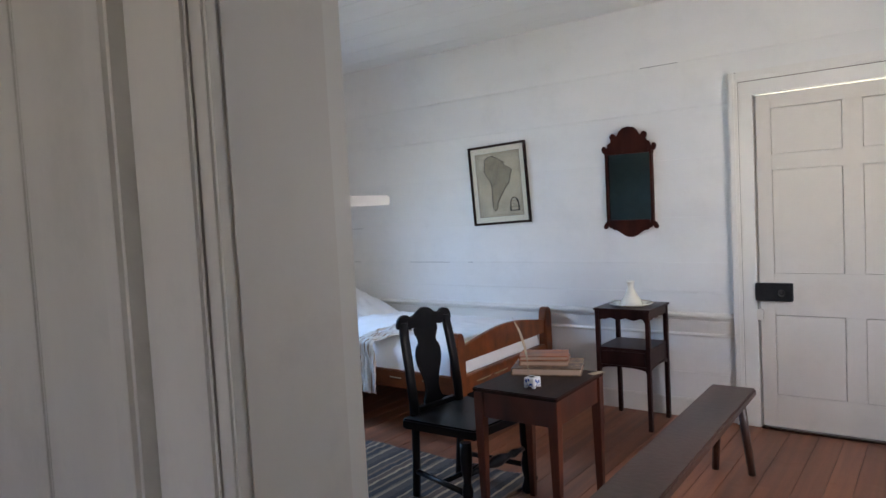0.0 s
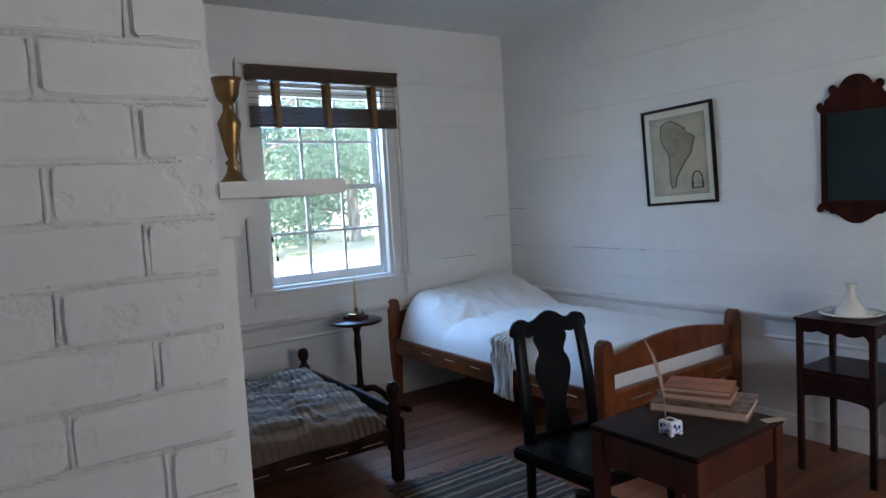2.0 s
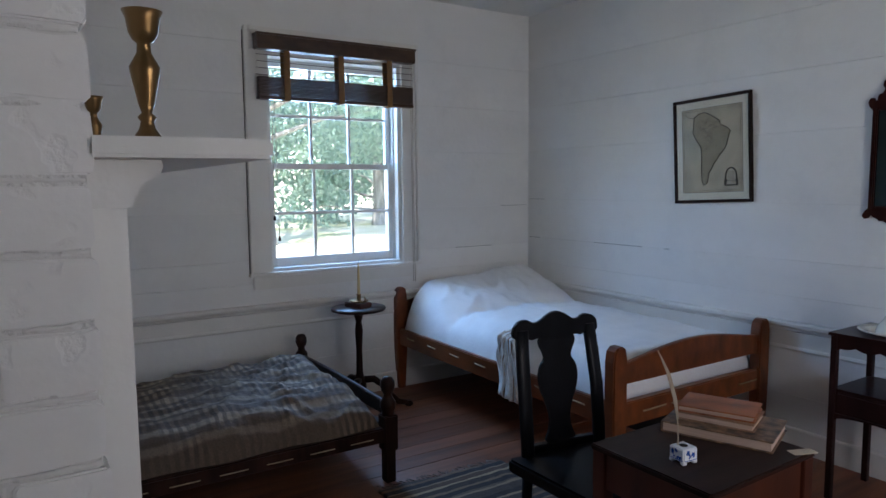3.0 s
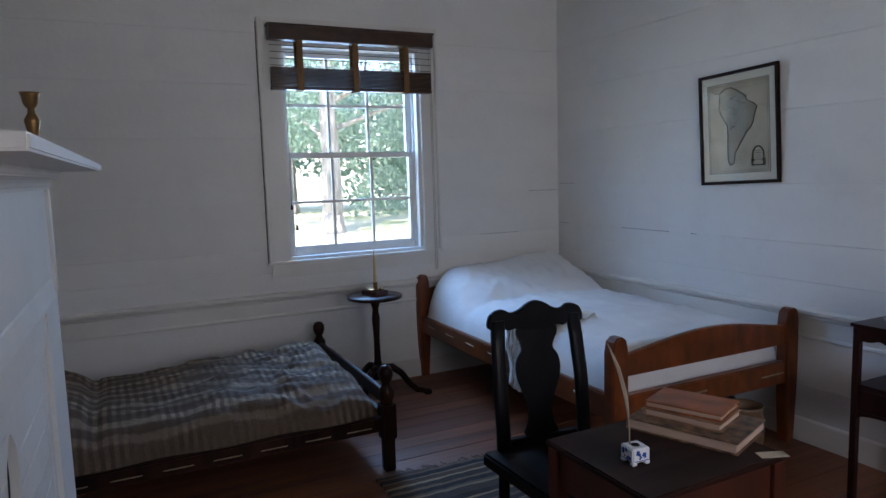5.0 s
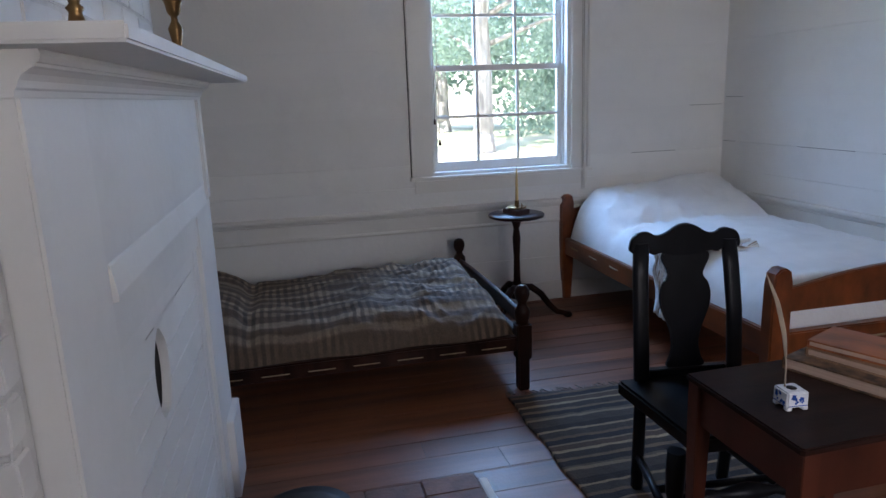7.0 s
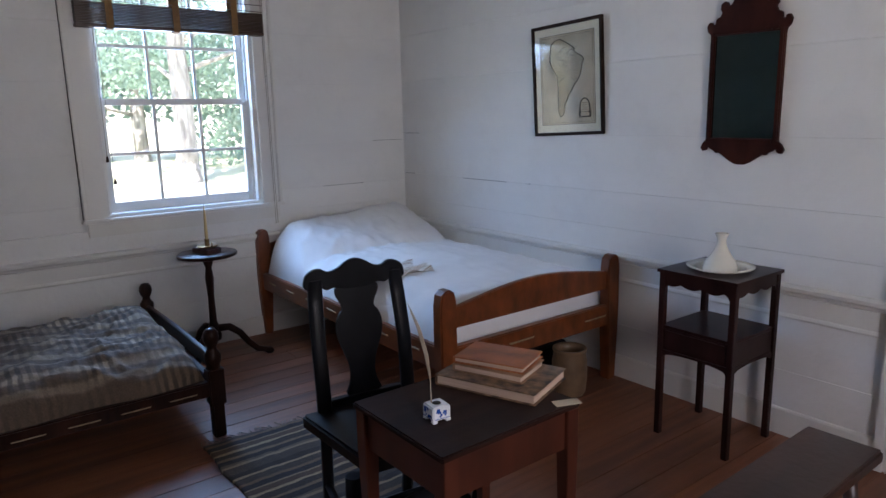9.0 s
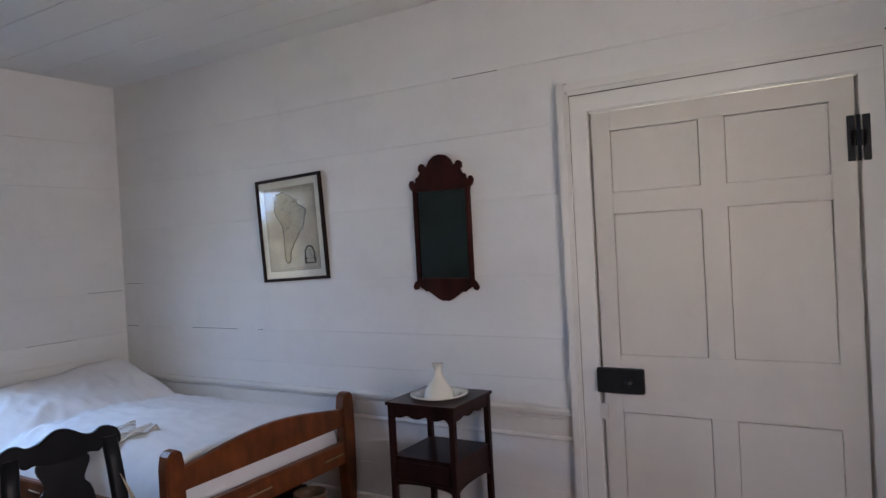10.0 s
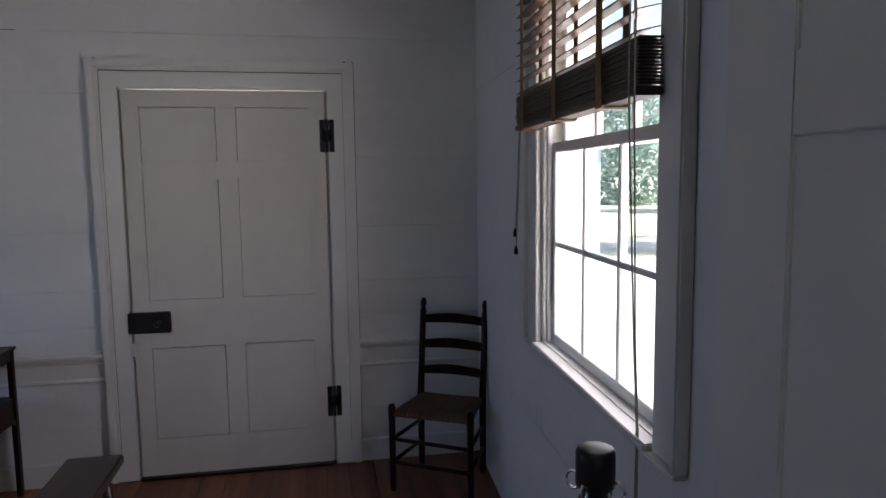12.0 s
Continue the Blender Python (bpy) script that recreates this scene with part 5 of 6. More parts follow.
# ---- bench ----
bench = thing("bench", "long worn dark plank bench on splayed legs", "bench", (-1.018, 2.445, 0), 1.0)
bm = bmesh.new()
out = []
for i in range(9):
    a = math.pi * i / 8
    out.append((0.108 * math.copysign(abs(math.cos(a)) ** 0.62, math.cos(a)), 0.83 + 0.105 * math.sin(a) ** 0.75))
out += [(-0.110, -0.9), (0.112, -0.9)]
slab(bm, out, 0.042, pose(0, 0, 0.448, -90) @ Matrix.Scale(-1, 4, (0, 0, 1)), 0.008)
part("seat", bm, BENCHWOOD, bench)
for x, y, dx, dy in ((0.055, 0.80, 0.035, 0.055), (-0.055, 0.80, -0.035, 0.055), (0.055, -0.78, 0.035, -0.055), (-0.055, -0.78, -0.035, -0.055)):
    bm = bmesh.new()
    tube(bm, [(x + dx, y + dy, 0), (x, y, 0.410)], 0.019, 8, 1.15)
    part("leg", bm, BENCHWOOD, bench)

# ---- ladder-back chair in the corner ----
lad = thing("ladder_back_chair", "dark ladder-back chair with woven rush seat in the corner", "chair", (0.515, 3.775, 0), 151)
# local: front is +y, back at -y
for x in (-0.175, 0.175):
    bm = bmesh.new()
    lathe(bm, [(0.014, 0), (0.017, 0.02), (0.018, 0.30), (0.020, 0.42), (0.017, 0.60), (0.017, 0.86), (0.012, 0.875), (0.012, 0.882), (0.017, 0.892), (0.016, 0.91), (0.008, 0.925), (0, 0.928)], seg=14)
    for v in bm.verts:
        v.co.x += x
        v.co.y += -0.15 - max(0, v.co.z - 0.42) * 0.13
    part("back_post", bm, DARKWOOD, lad)
for x in (-0.205, 0.205):
    bm = bmesh.new()
    lathe(bm, [(0.012, 0), (0.016, 0.02), (0.017, 0.36), (0.019, 0.40), (0.020, 0.435), (0.014, 0.452), (0, 0.456)], (x, 0.19, 0), 14)
    part("front_leg", bm, DARKWOOD, lad)
for z in (0.515, 0.655, 0.790):
    arch = [(-0.165, z)] + [(0.165 * (2 * i / 12 - 1), z + 0.045 + 0.016 * math.sin(math.pi * i / 12)) for i in range(13)] + [(0.165, z)] + [(0.165 * (1 - 2 * i / 12), z + 0.008 * math.sin(math.pi * i / 12)) for i in range(1, 12)]
    bm = bmesh.new()
    slab(bm, arch, 0.011, pose(0, -0.155 - (z - 0.39) * 0.13, 0), 0.002)
    part("slat", bm, DARKWOOD, lad)
bm = bmesh.new()


def rush(u, v):
    y = -0.155 + 0.355 * v
    w = 0.172 + 0.040 * v
    k = min(min(u, 1 - u), min(v, 1 - v))
    return ((2 * u - 1) * w, y, 0.412 + 0.018 * min(1, k * 8) - 0.014 * math.sin(math.pi * u) * math.sin(math.pi * v) + 0.002 * math.sin(150 * (u if abs(u - .5) > abs(v - .5) else v)))


sheet(bm, 44, 44, rush)
ext = bmesh.ops.extrude_edge_only(bm, edges=[e for e in bm.edges if e.is_boundary])
for v in ext["geom"]:
    if isinstance(v, bmesh.types.BMVert):
        v.co.z = 0.392
part("rush_seat", bm, RUSH, lad, "dark woven rush seat")
for z in (0.14, 0.26):
    for a, b in (((-0.205, 0.19), (0.205, 0.19)), ((-0.175, -0.15), (-0.205, 0.19)), ((0.175, -0.15), (0.205, 0.19))):
        bm = bmesh.new()
        tube(bm, [(*a, z), (*b, z + 0.012)], 0.0105, 8)
        part("stretcher", bm, DARKWOOD, lad)

# ---- map and mirror on the door wall ----
MAPW, MAPH = 0.515, 0.615
mp = thing("framed_map", "framed old engraved map under glass", "picture", (-2.894, YN - 0.004, 1.629))
mp.matrix_basis = pose(-2.894, YN - 0.002, 1.629, 0, -2.1, 0) @ pose(0, 0, 0, 1.2, 0, 0)
fw = 0.018
for d in ((-MAPW / 2, MAPW / 2, -0.024, 0, MAPH / 2 - fw, MAPH / 2), (-MAPW / 2, MAPW / 2, -0.024, 0, -MAPH / 2, -MAPH / 2 + fw),
          (-MAPW / 2, -MAPW / 2 + fw, -0.0235, 0, -MAPH / 2 + fw, MAPH / 2 - fw), (MAPW / 2 - fw, MAPW / 2, -0.0235, 0, -MAPH / 2 + fw, MAPH / 2 - fw)):
    boxpart("frame_side", d, FRAMEWOOD, mp, bevel=0.003)
boxpart("margin", (-MAPW / 2 + fw, MAPW / 2 - fw, -0.010, -0.002, -MAPH / 2 + fw, MAPH / 2 - fw), MATBOARD, mp, bevel=0)
IW, IH = 0.40, 0.495
sh = boxpart("printed_sheet", (-IW / 2, IW / 2, -0.0112, -0.0102, -IH / 2, IH / 2), PAPER, mp, "aged engraved map sheet", bevel=0)
bm = bmesh.new()
for k, w in ((0.0, 0.0022), (0.012, 0.0012)):
    a, b = IW / 2 - k, IH / 2 - k
    for d in ((-a, a, b - w, b), (-a, a, -b, -b + w), (-a, -a + w, -b, b), (a - w, a, -b, b)):
        box(bm, d[0], d[1], -0.0119, -0.0113, d[2], d[3])
part("border_line", bm, INK, sh)
land = [(-0.115, 0.195), (-0.085, 0.215), (-0.045, 0.222), (-0.010, 0.205), (0.030, 0.180), (0.055, 0.165), (0.060, 0.140), (0.105, 0.118), (0.125, 0.098),
        (0.110, 0.070), (0.098, 0.020), (0.080, -0.010), (0.055, -0.025), (0.035, -0.060), (0.010, -0.085), (0.000, -0.110), (-0.020, -0.130), (-0.025, -0.160),
        (-0.030, -0.190), (-0.055, -0.205), (-0.068, -0.175), (-0.070, -0.110), (-0.066, -0.040), (-0.070, 0.020), (-0.105, 0.070), (-0.125, 0.110), (-0.118, 0.150)]
bm = bmesh.new()
slab(bm, land, 0.0005, pose(0, -0.0120, 0))
part("land", bm, MAPWASH, sh)
bm = bmesh.new()
tube(bm, [(x, -0.0121, z) for x, z in land + land[:1]], 0.0027, 5)
tube(bm, [(-0.115, -0.0121, 0.195), (-0.150, -0.0121, 0.200), (-0.175, -0.0121, 0.222)], 0.0012, 5)
for r in range(26):
    q = random.Random(r)
    x, z = q.uniform(-0.09, 0.04), q.uniform(-0.02, 0.18)
    tube(bm, [(x + 0.014 * k + q.uniform(-0.006, 0.006), -0.0121, z + q.uniform(-0.02, 0.02)) for k in range(4)], 0.0008, 4)
part("coast_line", bm, INK, sh)
bm = bmesh.new()
cx, cz = 0.125, -0.155
tube(bm, [(cx + 0.034 * math.cos(a) * (1 if math.sin(a) > -0.2 else 1.1), -0.0121, cz + 0.045 * math.sin(a)) for a in [math.pi * (1.25 - 1.5 * i / 18) for i in range(19)]], 0.0042, 6)
box(bm, cx - 0.043, cx + 0.043, -0.0121, -0.0115, cz - 0.058, cz - 0.050)
box(bm, cx - 0.045, cx - 0.030, -0.0121, -0.0115, cz - 0.05, cz - 0.02)
box(bm, cx + 0.030, cx + 0.045, -0.0121, -0.0115, cz - 0.05, cz - 0.02)
for i in range(5):
    box(bm, cx - 0.018, cx + 0.018, -0.0121, -0.0116, cz + 0.020 - i * 0.012, cz + 0.0225 - i * 0.012)
part("cartouche", bm, INK, sh, "small ornamental title cartouche")
pn = boxpart("glass", (-MAPW / 2 + fw, MAPW / 2 - fw, -0.0185, -0.0165, -MAPH / 2 + fw, MAPH / 2 - fw), PICTUREGLASS, mp, bevel=0)
pn.visible_shadow = False

mir = thing("wall_mirror", "mahogany fretwork mirror with aged dark glass", "mirror")
mir.matrix_basis = pose(-1.853, YN - 0.003, 1.578) @ pose(0, 0, 0, 1.0, 0.6, 0)
right = [(0.000, 0.372), (0.035, 0.366), (0.062, 0.345), (0.078, 0.318), (0.088, 0.312), (0.096, 0.328), (0.112, 0.334), (0.128, 0.322), (0.130, 0.300), (0.120, 0.288), (0.130, 0.270),
         (0.148, 0.262), (0.152, 0.240), (0.160, 0.234), (0.166, 0.250), (0.182, 0.250), (0.192, 0.232), (0.186, 0.208), (0.172, 0.196), (0.168, 0.172), (0.158, 0.160)]
lowr = [(0.158, -0.255), (0.168, -0.268), (0.184, -0.282), (0.196, -0.305), (0.186, -0.322), (0.166, -0.318), (0.158, -0.300), (0.146, -0.312), (0.130, -0.318), (0.118, -0.330),
        (0.100, -0.328), (0.075, -0.345), (0.045, -0.365), (0.020, -0.376)]
for nm, ring in (("crest", [p for p in right] + [(0.158, 0.19), (-0.158, 0.19)] + [(-x, z) for x, z in right[::-1] if x > 0]),
                 ("base_fret", [(-0.158, -0.265), (0.158, -0.265)] + lowr[1:] + [(-x, z) for x, z in lowr[::-1][:-1]])):
    seen = []
    for p in ring:
        if p[1] >= 0.19 or nm == "base_fret" or abs(p[0]) > 0.1585:
            seen.append(p)
    bm = bmesh.new()
    slab(bm, seen, 0.014, pose(0, -0.018, 0), 0.002)
    part(nm, bm, MIRRORWOOD, mir)
for s in (-1, 1):
    a, b = sorted((s * 0.146, s * 0.168))
    boxpart("frame_side", (a, b, -0.026, 0, -0.272, 0.205), MIRRORWOOD, mir, bevel=0.005)
boxpart("frame_side", (-0.146, 0.146, -0.026, 0, 0.188, 0.212), MIRRORWOOD, mir, bevel=0.005)
boxpart("frame_side", (-0.146, 0.146, -0.026, 0, -0.279, -0.258), MIRRORWOOD, mir, bevel=0.005)
boxpart("mirror_glass", (-0.148, 0.148, -0.012, -0.006, -0.262, 0.192), OLDMIRROR, mir, "dark aged mirror glass", bevel=0)

# ---- mantel candlesticks ----
bm = bmesh.new()
prof = [(0, 0), (0.030, 0), (0.031, 0.004), (0.020, 0.012), (0.011, 0.026), (0.009, 0.036), (0.013, 0.042), (0.007, 0.048), (0.011, 0.060), (0.020, 0.105), (0.021, 0.112), (0.010, 0.132), (0.009, 0.145),
        (0.015, 0.150), (0.020, 0.160), (0.023, 0.180), (0.0275, 0.190), (0.0255, 0.190), (0.012, 0.165), (0, 0.165)]
lathe(bm, prof, seg=28)
c1 = part("candlestick", bm, BRASS)
c1.matrix_basis = pose(-1.455, 0.812, 1.497)
tagged(c1, "turned brass candlestick on the mantel shelf", "candlestick", "mantel candlesticks")
c2 = c1.copy()
scene.collection.objects.link(c2)
c2.matrix_basis = pose(-2.36, 0.836, 1.497)
c2.scale = (0.92, 0.92, 0.92)

# ---- crock, papers and pot ----
cr = thing("stoneware_crock", "brown stoneware crock under the bed foot", "crock", (-2.51, 3.735, 0))
bm = bmesh.new()
lathe(bm, [(0, 0), (0.075, 0), (0.085, 0.02), (0.092, 0.10), (0.090, 0.19), (0.082, 0.225), (0.088, 0.240), (0.088, 0.252), (0.078, 0.252), (0.072, 0.22), (0.080, 0.10), (0.07, 0.02), (0, 0.018)], seg=32)
part("body", bm, STONEWARE, cr)
box_bm = bmesh.new()
box(box_bm, -0.23, 0.23, -0.16, 0.16, 0, 0.17, 0.006)
tagged(part("storage_box", box_bm, BLACK), "dark low box pushed under the bed", "box").matrix_basis = pose(-2.98, 3.81, 0, 0, 0, 5)
bm = bmesh.new()
sheet(bm, 12, 8, lambda u, v: (-0.07 + 0.14 * u, -0.05 + 0.10 * v, 0.012 + wobble((u * 3, v * 3, 5), 1.4, 0.02)))
pp = part("folded_paper", bm, LINEN)
pp.modifiers.new("thick", "SOLIDIFY").thickness = 0.003
pp.matrix_basis = pose(-2.93, 3.90, 0.172, 0, 0, 25)
tagged(pp, "folded white paper lying on the box", "paper")
pot = thing("iron_pot", "black iron pot with lid standing on the hearth", "pot", (-2.10, 1.06, 0.0))
pot.scale = (1, 1, 0.8)
bm = bmesh.new()
lathe(bm, [(0, 0.05), (0.09, 0.055), (0.145, 0.11), (0.160, 0.19), (0.145, 0.27), (0.130, 0.295), (0.145, 0.312), (0.138, 0.315)], seg=32)
part("body", bm, IRON, pot)
bm = bmesh.new()
lathe(bm, [(0.142, 0.314), (0.142, 0.322), (0.09, 0.336), (0.02, 0.345), (0, 0.345)], seg=32)
part("lid", bm, IRON, pot)
for a in (20, 140, 260):
    bm = bmesh.new()
    tube(bm, [(0.11, 0, 0.09), (0.13, 0, 0.0)], 0.014, 8, 0.8)
    part("foot", bm, IRON, pot, m=pose(0, 0, 0, 0, 0, a))

# ---- stanchion by the entry ----
stn = thing("stanchion", "black barrier post with chrome rope rings", "barrier post", (0.405, 1.565, 0))
bm = bmesh.new()
lathe(bm, [(0, 0), (0.15, 0), (0.155, 0.012), (0.06, 0.03), (0.026, 0.05), (0, 0.05)], seg=32)
part("base", bm, IRON, stn)
bm = bmesh.new()
lathe(bm, [(0.024, 0.04), (0.024, 0.99), (0.035, 1.0), (0.037, 1.005), (0.037, 1.066), (0.034, 1.073), (0.030, 1.075), (0, 1.076)], seg=32)
part("pole", bm, IRON, stn)
for a in (-50, 130, 40, 220):
    bm = bmesh.new()
    tube(bm, [(0.046 + 0.0135 * math.cos(t), 0, 1.0 + 0.0175 * math.sin(t)) for t in [2 * math.pi * i / 16 for i in range(17)]], 0.0032, 8)
    part("rope_ring", bm, CHROME, stn, "chrome rope ring", m=pose(0, 0, 0, 0, 0, a))

# ---- outside ----
bm = bmesh.new()
bmesh.ops.create_grid(bm, x_segments=60, y_segments=60, size=700)
for v in bm.verts:
    d = max(abs(v.co.x), abs(v.co.y))
    v.co.z = -0.75 + wobble((v.co.x, v.co.y, 0), 0.03, 0.5 if d > 20 else 0.0)
tagged(part("ground", bm, GRASS), "sunlit dry lawn with patches of green", "ground", kind="structure")


def leaf_cloud(rng, count, centres, size):
    """Many small leaf blades round some centres; returns a bmesh-ready mesh."""
    pos = np.empty((count, 3))
    for i in range(count):
        c, r = centres[rng.integers(len(centres))]
        d = rng.normal(size=3)
        d /= np.linalg.norm(d)
        pos[i] = np.array(c) + d * np.array(r) * rng.uniform(0.45, 1.0)
    a = rng.normal(size=(count, 3))
    a /= np.linalg.norm(a, axis=1)[:, None]
    b = np.cross(a, rng.normal(size=(count, 3)))
    b /= np.linalg.norm(b, axis=1)[:, None]
    s = size * rng.uniform(0.6, 1.4, (count, 1))
    verts = np.stack([pos - a * s, pos + b * s * 0.5, pos + a * s, pos - b * s * 0.5], 1).reshape(-1, 3)
    faces = np.arange(count * 4).reshape(-1, 4)
    me = bpy.data.meshes.new("leaves")
    me.from_pydata(verts.tolist(), [], faces.tolist())
    return me


def tree(at, height, trunk_r, crown_r, seed, leaves, low, mat):
    rng = np.random.default_rng(seed)
    root = thing("tree", "tall leafy tree on the lawn outside", "tree", at, group="trees outside")
    bm = bmesh.new()
    pts = [(wobble((seed, i, 0), 0.7, 0.25) * i * 0.3, wobble((seed, i, 5), 0.7, 0.25) * i * 0.3, height * 0.75 * i / 8) for i in range(9)]
    tube(bm, pts, trunk_r, 14, 0.35)
    lathe(bm, [(trunk_r * 1.35, -0.3), (trunk_r * 1.18, 0.15), (trunk_r * 1.05, 0.5), (trunk_r * 0.9, 0.9)], seg=14)
    part("trunk", bm, BARK, root)
    centres = []
    for k in range(11):
        a, z = rng.uniform(0, 2 * math.pi), low + (height - low) * rng.uniform(0, 1)
        rad = crown_r * rng.uniform(0.35, 0.9) * (1 - 0.45 * (z - low) / (height - low))
        tip = (rad * math.cos(a), rad * math.sin(a), z)
        bm = bmesh.new()
        tube(bm, [(0, 0, z * 0.72), (tip[0] * 0.5, tip[1] * 0.5, z * 0.9), tip], trunk_r * 0.28, 6, 0.3)
        part("limb", bm, BARK, root)
        centres.append((tip, (crown_r * 0.42, crown_r * 0.42, crown_r * 0.30)))
    me = leaf_cloud(rng, leaves, centres, 0.13)
    me.materials.append(mat)
    c = new("crown", me)
    c.parent = root
    return root


tree((-26.0, 8.9, -0.75), 17, 0.42, 6.5, 1, 16000, 3.2, LEAF2)
tree((-36.0, 2.0, -0.75), 14, 0.35, 5.0, 2, 9000, 0.8, LEAF)
tree((-33.0, 17.5, -0.75), 14, 0.35, 5.5, 3, 9000, 0.8, LEAF2)
tree((-39.0, 10.5, -0.75), 16, 0.4, 7.0, 4, 12000, 0.8, LEAF)
tree((13.0, 17.5, -0.75), 13, 0.35, 4.5, 5, 9000, 1.2, LEAF2)
tree((20.0, 16.0, -0.75), 14, 0.35, 5.5, 6, 8000, 1.0, LEAF)
rng = np.random.default_rng(11)
cen = [((-44 + rng.uniform(-6, 6), -26 + 4.2 * i, 3.5 + rng.uniform(-1.5, 5)), (3.6, 3.6, 4.5)) for i in range(22)]
cen += [((28 + rng.uniform(-5, 5), -6 + 4.0 * i, 3.0 + rng.uniform(-1.5, 5)), (3.4, 3.4, 4.2)) for i in range(16)]
me = leaf_cloud(rng, 90000, cen, 0.24)
me.materials.append(LEAF)
tagged(new("far_woods", me), "bank of leafy woods beyond the lawn", "woods", kind="stuff")
post = thing("porch_post", "slim pale blue post outside the corner window", "porch post", (1.25, 3.55, -0.75))
boxpart("post", (-0.018, 0.018, -0.018, 0.018, 0, 3.75), PORCHPAINT, post, bevel=0.004)
boxpart("post_base", (-0.04, 0.04, -0.04, 0.04, 0, 0.10), PORCHPAINT, post, bevel=0.006)
# unseen outer roof mass, added to keep direct sun and sky out from above
bm = bmesh.new()
for y0, y1 in ((4.75, 0.7), (-3.35, 0.7)):
    t = bmesh.new()
    low_v = [t.verts.new((x, y0, z)) for x, z in ((-5.0, 2.95), (2.2, 2.95), (2.2, 3.07), (-5.0, 3.07))]
    top_v = [t.verts.new((x, y1, z)) for x, z in ((-5.0, 5.6), (2.2, 5.6), (2.2, 5.72), (-5.0, 5.72))]
    for i in range(4):
        t.faces.new((low_v[i], low_v[(i + 1) % 4], top_v[(i + 1) % 4], top_v[i]))
    t.faces.new(low_v[::-1])
    t.faces.new(top_v)
    bmesh.ops.recalc_face_normals(t, faces=t.faces)
    join(bm, t)
tagged(part("roof", bm, DARKWOOD), "unseen roof mass added to block sun and sky", "roof", kind="structure")

# ---- floorboards, bricks and hearth bricks ----
rb = random.Random(21)
x = -4.62
while x < 1.75:
    w = rb.uniform(0.115, 0.165)
    x1 = min(x + w, 1.75)
    spans = [(-2.8, 4.33)] if rb.random() < 0.45 else [(-2.8, rb.uniform(0.5, 3.2))]
    if spans[0][1] < 4.3:
        spans.append((spans[0][1], 4.33))
    for y0, y1 in spans:
        bm = bmesh.new()
        for a0, a1, c0, c1 in cut((x + 0.001, x1 - 0.001, y0 + 0.0006, y1 - 0.0006), [(-2.575, -1.30, 0.74, 1.69), (0.90, 3, 0.03, 5), (-5, -2.3, -3, 0.03)]):
            box(bm, a0, a1, c0, c1, -0.022, rb.uniform(-0.0012, 0.0006), 0.0012)
        if bm.verts:
            part("floorboard", bm, FLOORWOOD, floor)
        else:
            bm.free()
    x = x1

BL, BH, JT = 0.2125, 0.0695, 0.0110


def brick_mesh(length, seed):
    q = random.Random(seed)
    c = 0.006
    edge = [(c, 0), (length * 0.3, 0), (length * 0.7, 0), (length - c, 0), (length, c), (length, BH / 2), (length, BH - c), (length - c, BH),
            (length * 0.7, BH), (length * 0.3, BH), (c, BH), (0, BH - c), (0, BH / 2), (0, c)]
    bm = bmesh.new()
    slab(bm, [(x + q.uniform(-0.0016, 0.0016), z + q.uniform(-0.0016, 0.0016)) for x, z in edge], 0.05, pose(0, -0.0028, 0), 0.0026)
    me = bpy.data.meshes.new("brick")
    bm.to_mesh(me)
    bm.free()
    me.materials.append(BRICK)
    return me


FULL = [brick_mesh(BL, i) for i in range(5)]
HALF = [brick_mesh(0.0985, 20 + i) for i in range(3)]


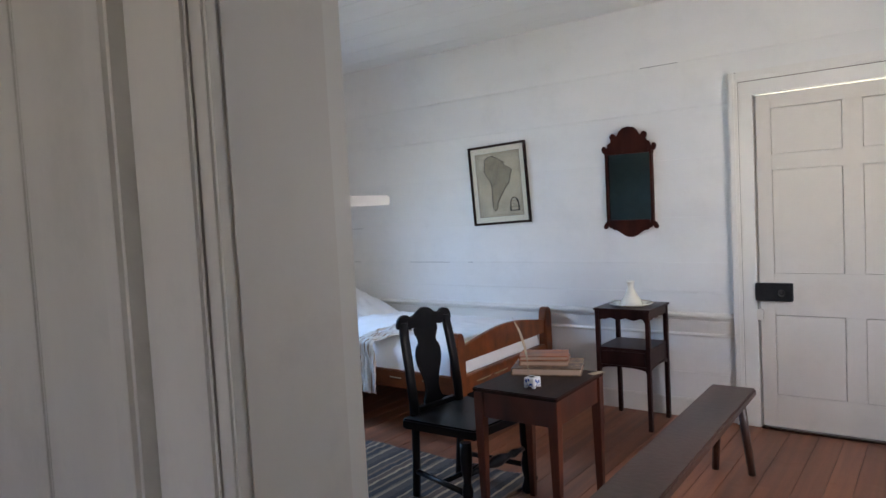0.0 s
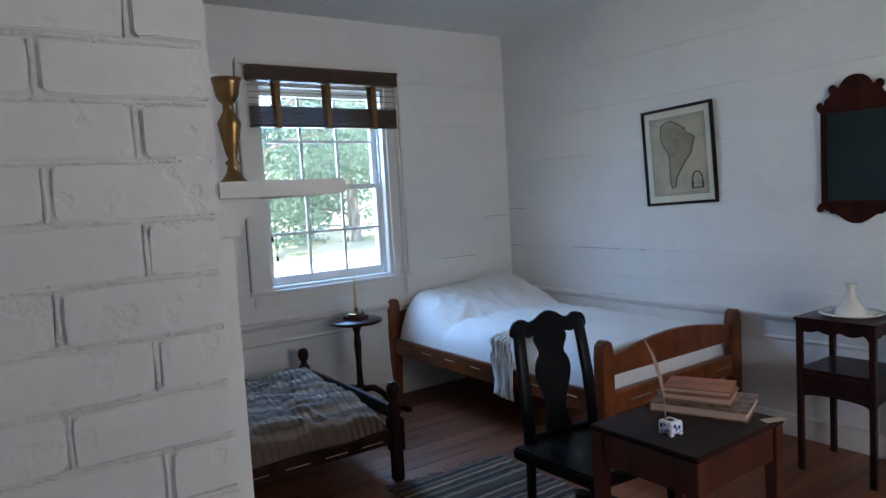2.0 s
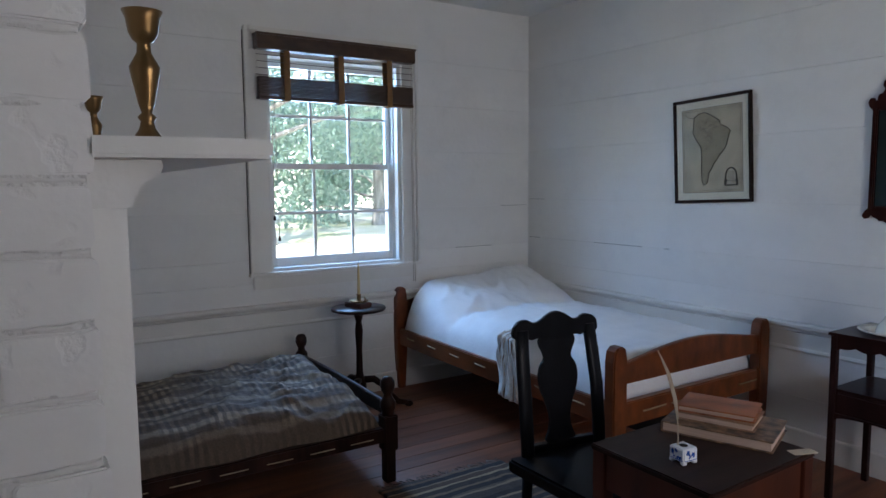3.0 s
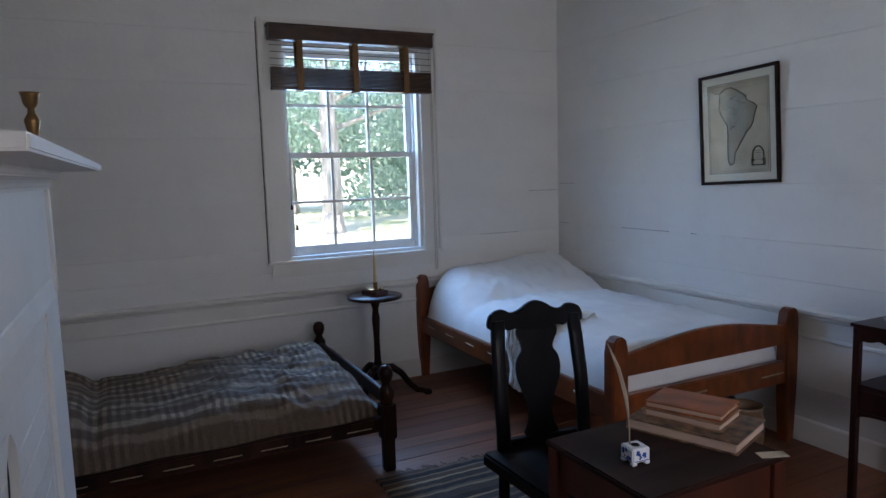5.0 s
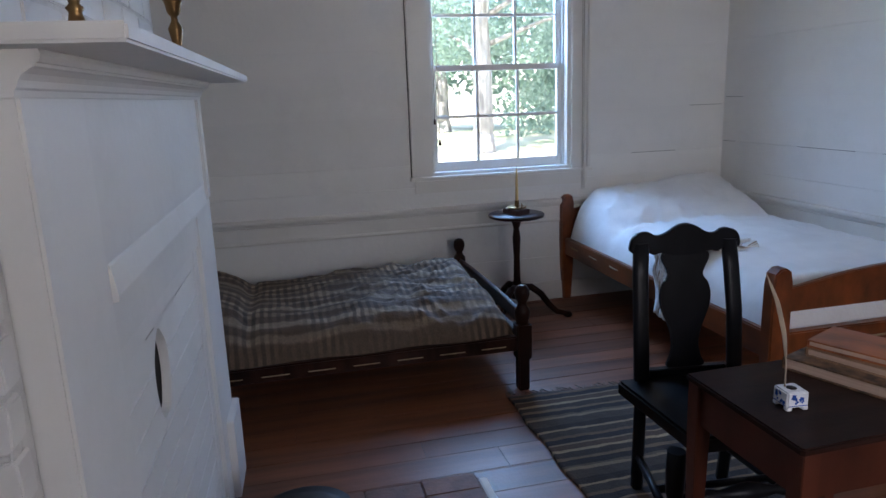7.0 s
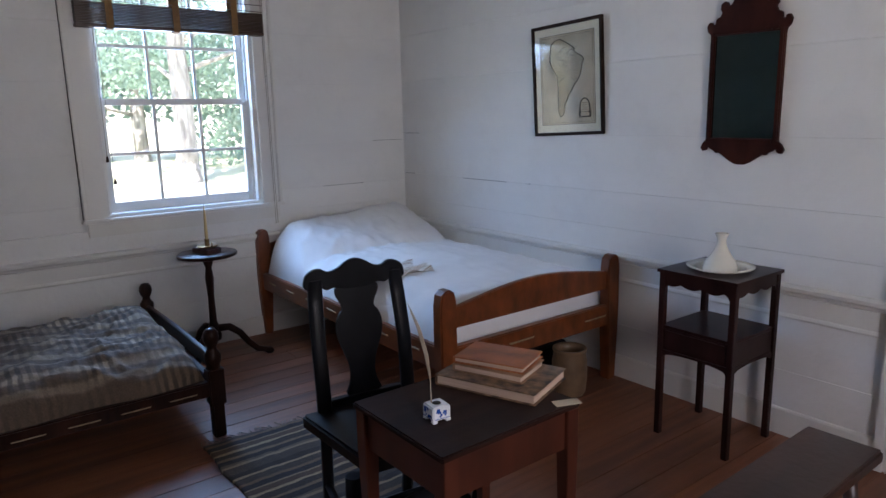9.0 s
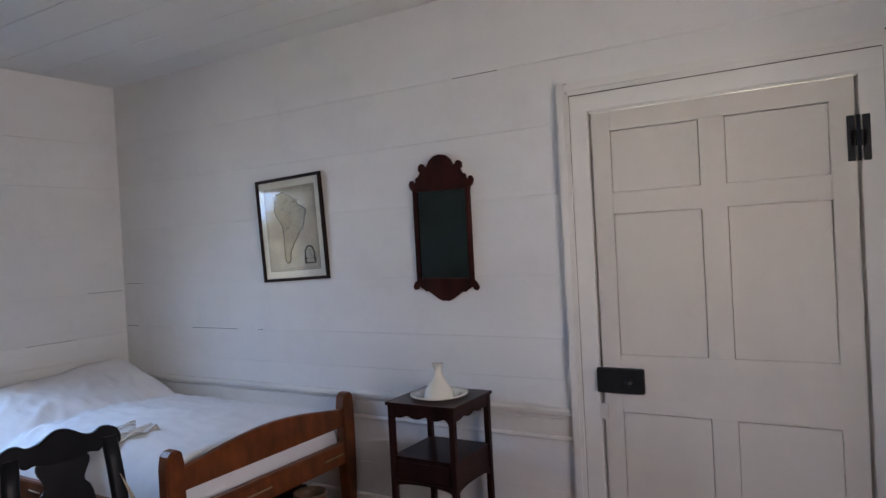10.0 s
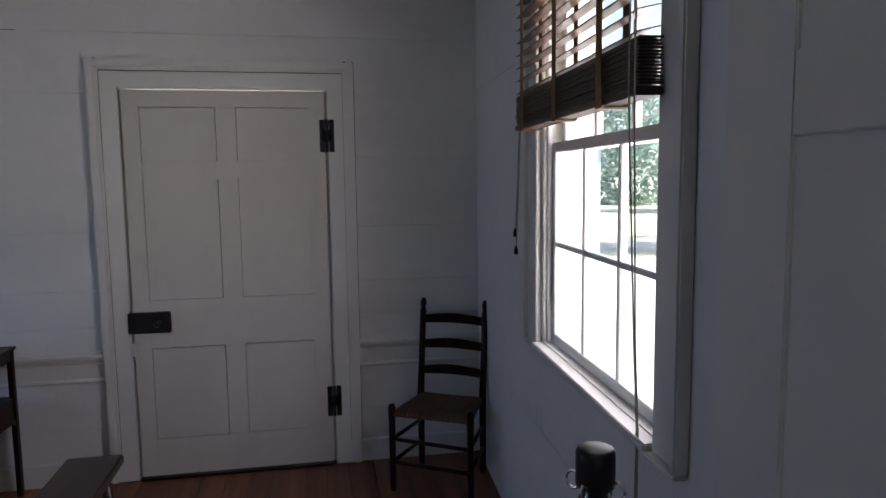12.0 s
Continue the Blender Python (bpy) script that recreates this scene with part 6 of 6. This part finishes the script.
def mortar_strip(m, x0, z0, along, width, depth):
    """A ragged strip of mortar lying in a joint, a little narrower than it; depth is how far its face stands back."""
    bm = bmesh.new()
    n = max(2, int(along / 0.016))
    rows = []
    for k in range(n + 1):
        u = along * k / n
        lo, hi, d = rb.uniform(0, 0.0022), width - rb.uniform(0, 0.0022), depth + rb.uniform(-0.0010, 0.0012)
        rows.append([bm.verts.new((u, 0.012, lo)), bm.verts.new((u, d, lo)), bm.verts.new((u, d - 0.0006, (lo + hi) / 2)), bm.verts.new((u, d, hi)), bm.verts.new((u, 0.012, hi))])
    for a, b in zip(rows, rows[1:]):
        for k in range(4):
            bm.faces.new((a[k], b[k], b[k + 1], a[k + 1]))
    part("mortar_strip", bm, MORTAR, chimney, m=m @ pose(x0, 0, z0))


def brick_face(m, length, z0, z1, shift, corner_last, fill):
    """Running bond on a face: local x along, local -y outward; the row starts with a whole or half brick at the corner."""
    row, z = 0, z0
    while z + BH < z1:
        a = -0.004
        if (row + shift) % 2:
            spots = [(a, 0.0985)]
            a += 0.0985 + JT
        else:
            spots = []
        while a + 0.0985 < length:
            w = BL if a + BL < length + 0.03 else 0.0985
            spots.append((a, w))
            a += w + JT
        for k, (a0, w) in enumerate(spots):
            o = new("brick", rb.choice(FULL if w == BL else HALF))
            o.parent = chimney
            x = length - a0 - w if corner_last else a0
            o.matrix_basis = m @ pose(x + (rb.uniform(-0.003, 0.003) if k == 0 else 0), rb.uniform(-0.0008, 0.0005), z + rb.uniform(-0.001, 0.001), rb.uniform(-0.3, 0.3), 0, rb.uniform(-0.25, 0.25))
            if fill:
                mortar_strip(m @ pose(x - 0.0014, 0, z, 0, -90, 0), 0.0, 0.0, BH, JT - 0.0032, -0.0010)
        if fill:
            mortar_strip(m, 0.0, z + BH + 0.0016, length - 0.004, JT - 0.0032, -0.0008)
        row += 1
        z += BH + JT


brick_face(pose(CHX - 0.004, CHY - 0.52, 0, 0, 0, 90), 0.52, 0.004, CEIL, 0, True, True)
brick_face(pose(CHX - 0.011, CHY - 0.0075, 0, 0, 0, 180), 1.60, 1.505, CEIL, 1, False, False)

hb = bmesh.new()
box(hb, -0.0508, 0.0508, -0.1028, 0.1028, -0.03, 0.0, 0.004)
hme = bpy.data.meshes.new("hearth_brick")
hb.to_mesh(hme)
hb.free()
hme.materials.append(HEARTHBRICK)
for i in range(12):
    for j in range(4):
        o = new("hearth_brick", hme)
        o.parent = hearth
        o.matrix_basis = pose(-2.522 + i * 0.104, 1.585 - j * 0.208, 0.002 + rb.uniform(-0.002, 0.003), rb.uniform(-0.6, 0.6), rb.uniform(-0.6, 0.6), rb.uniform(-0.8, 0.8))
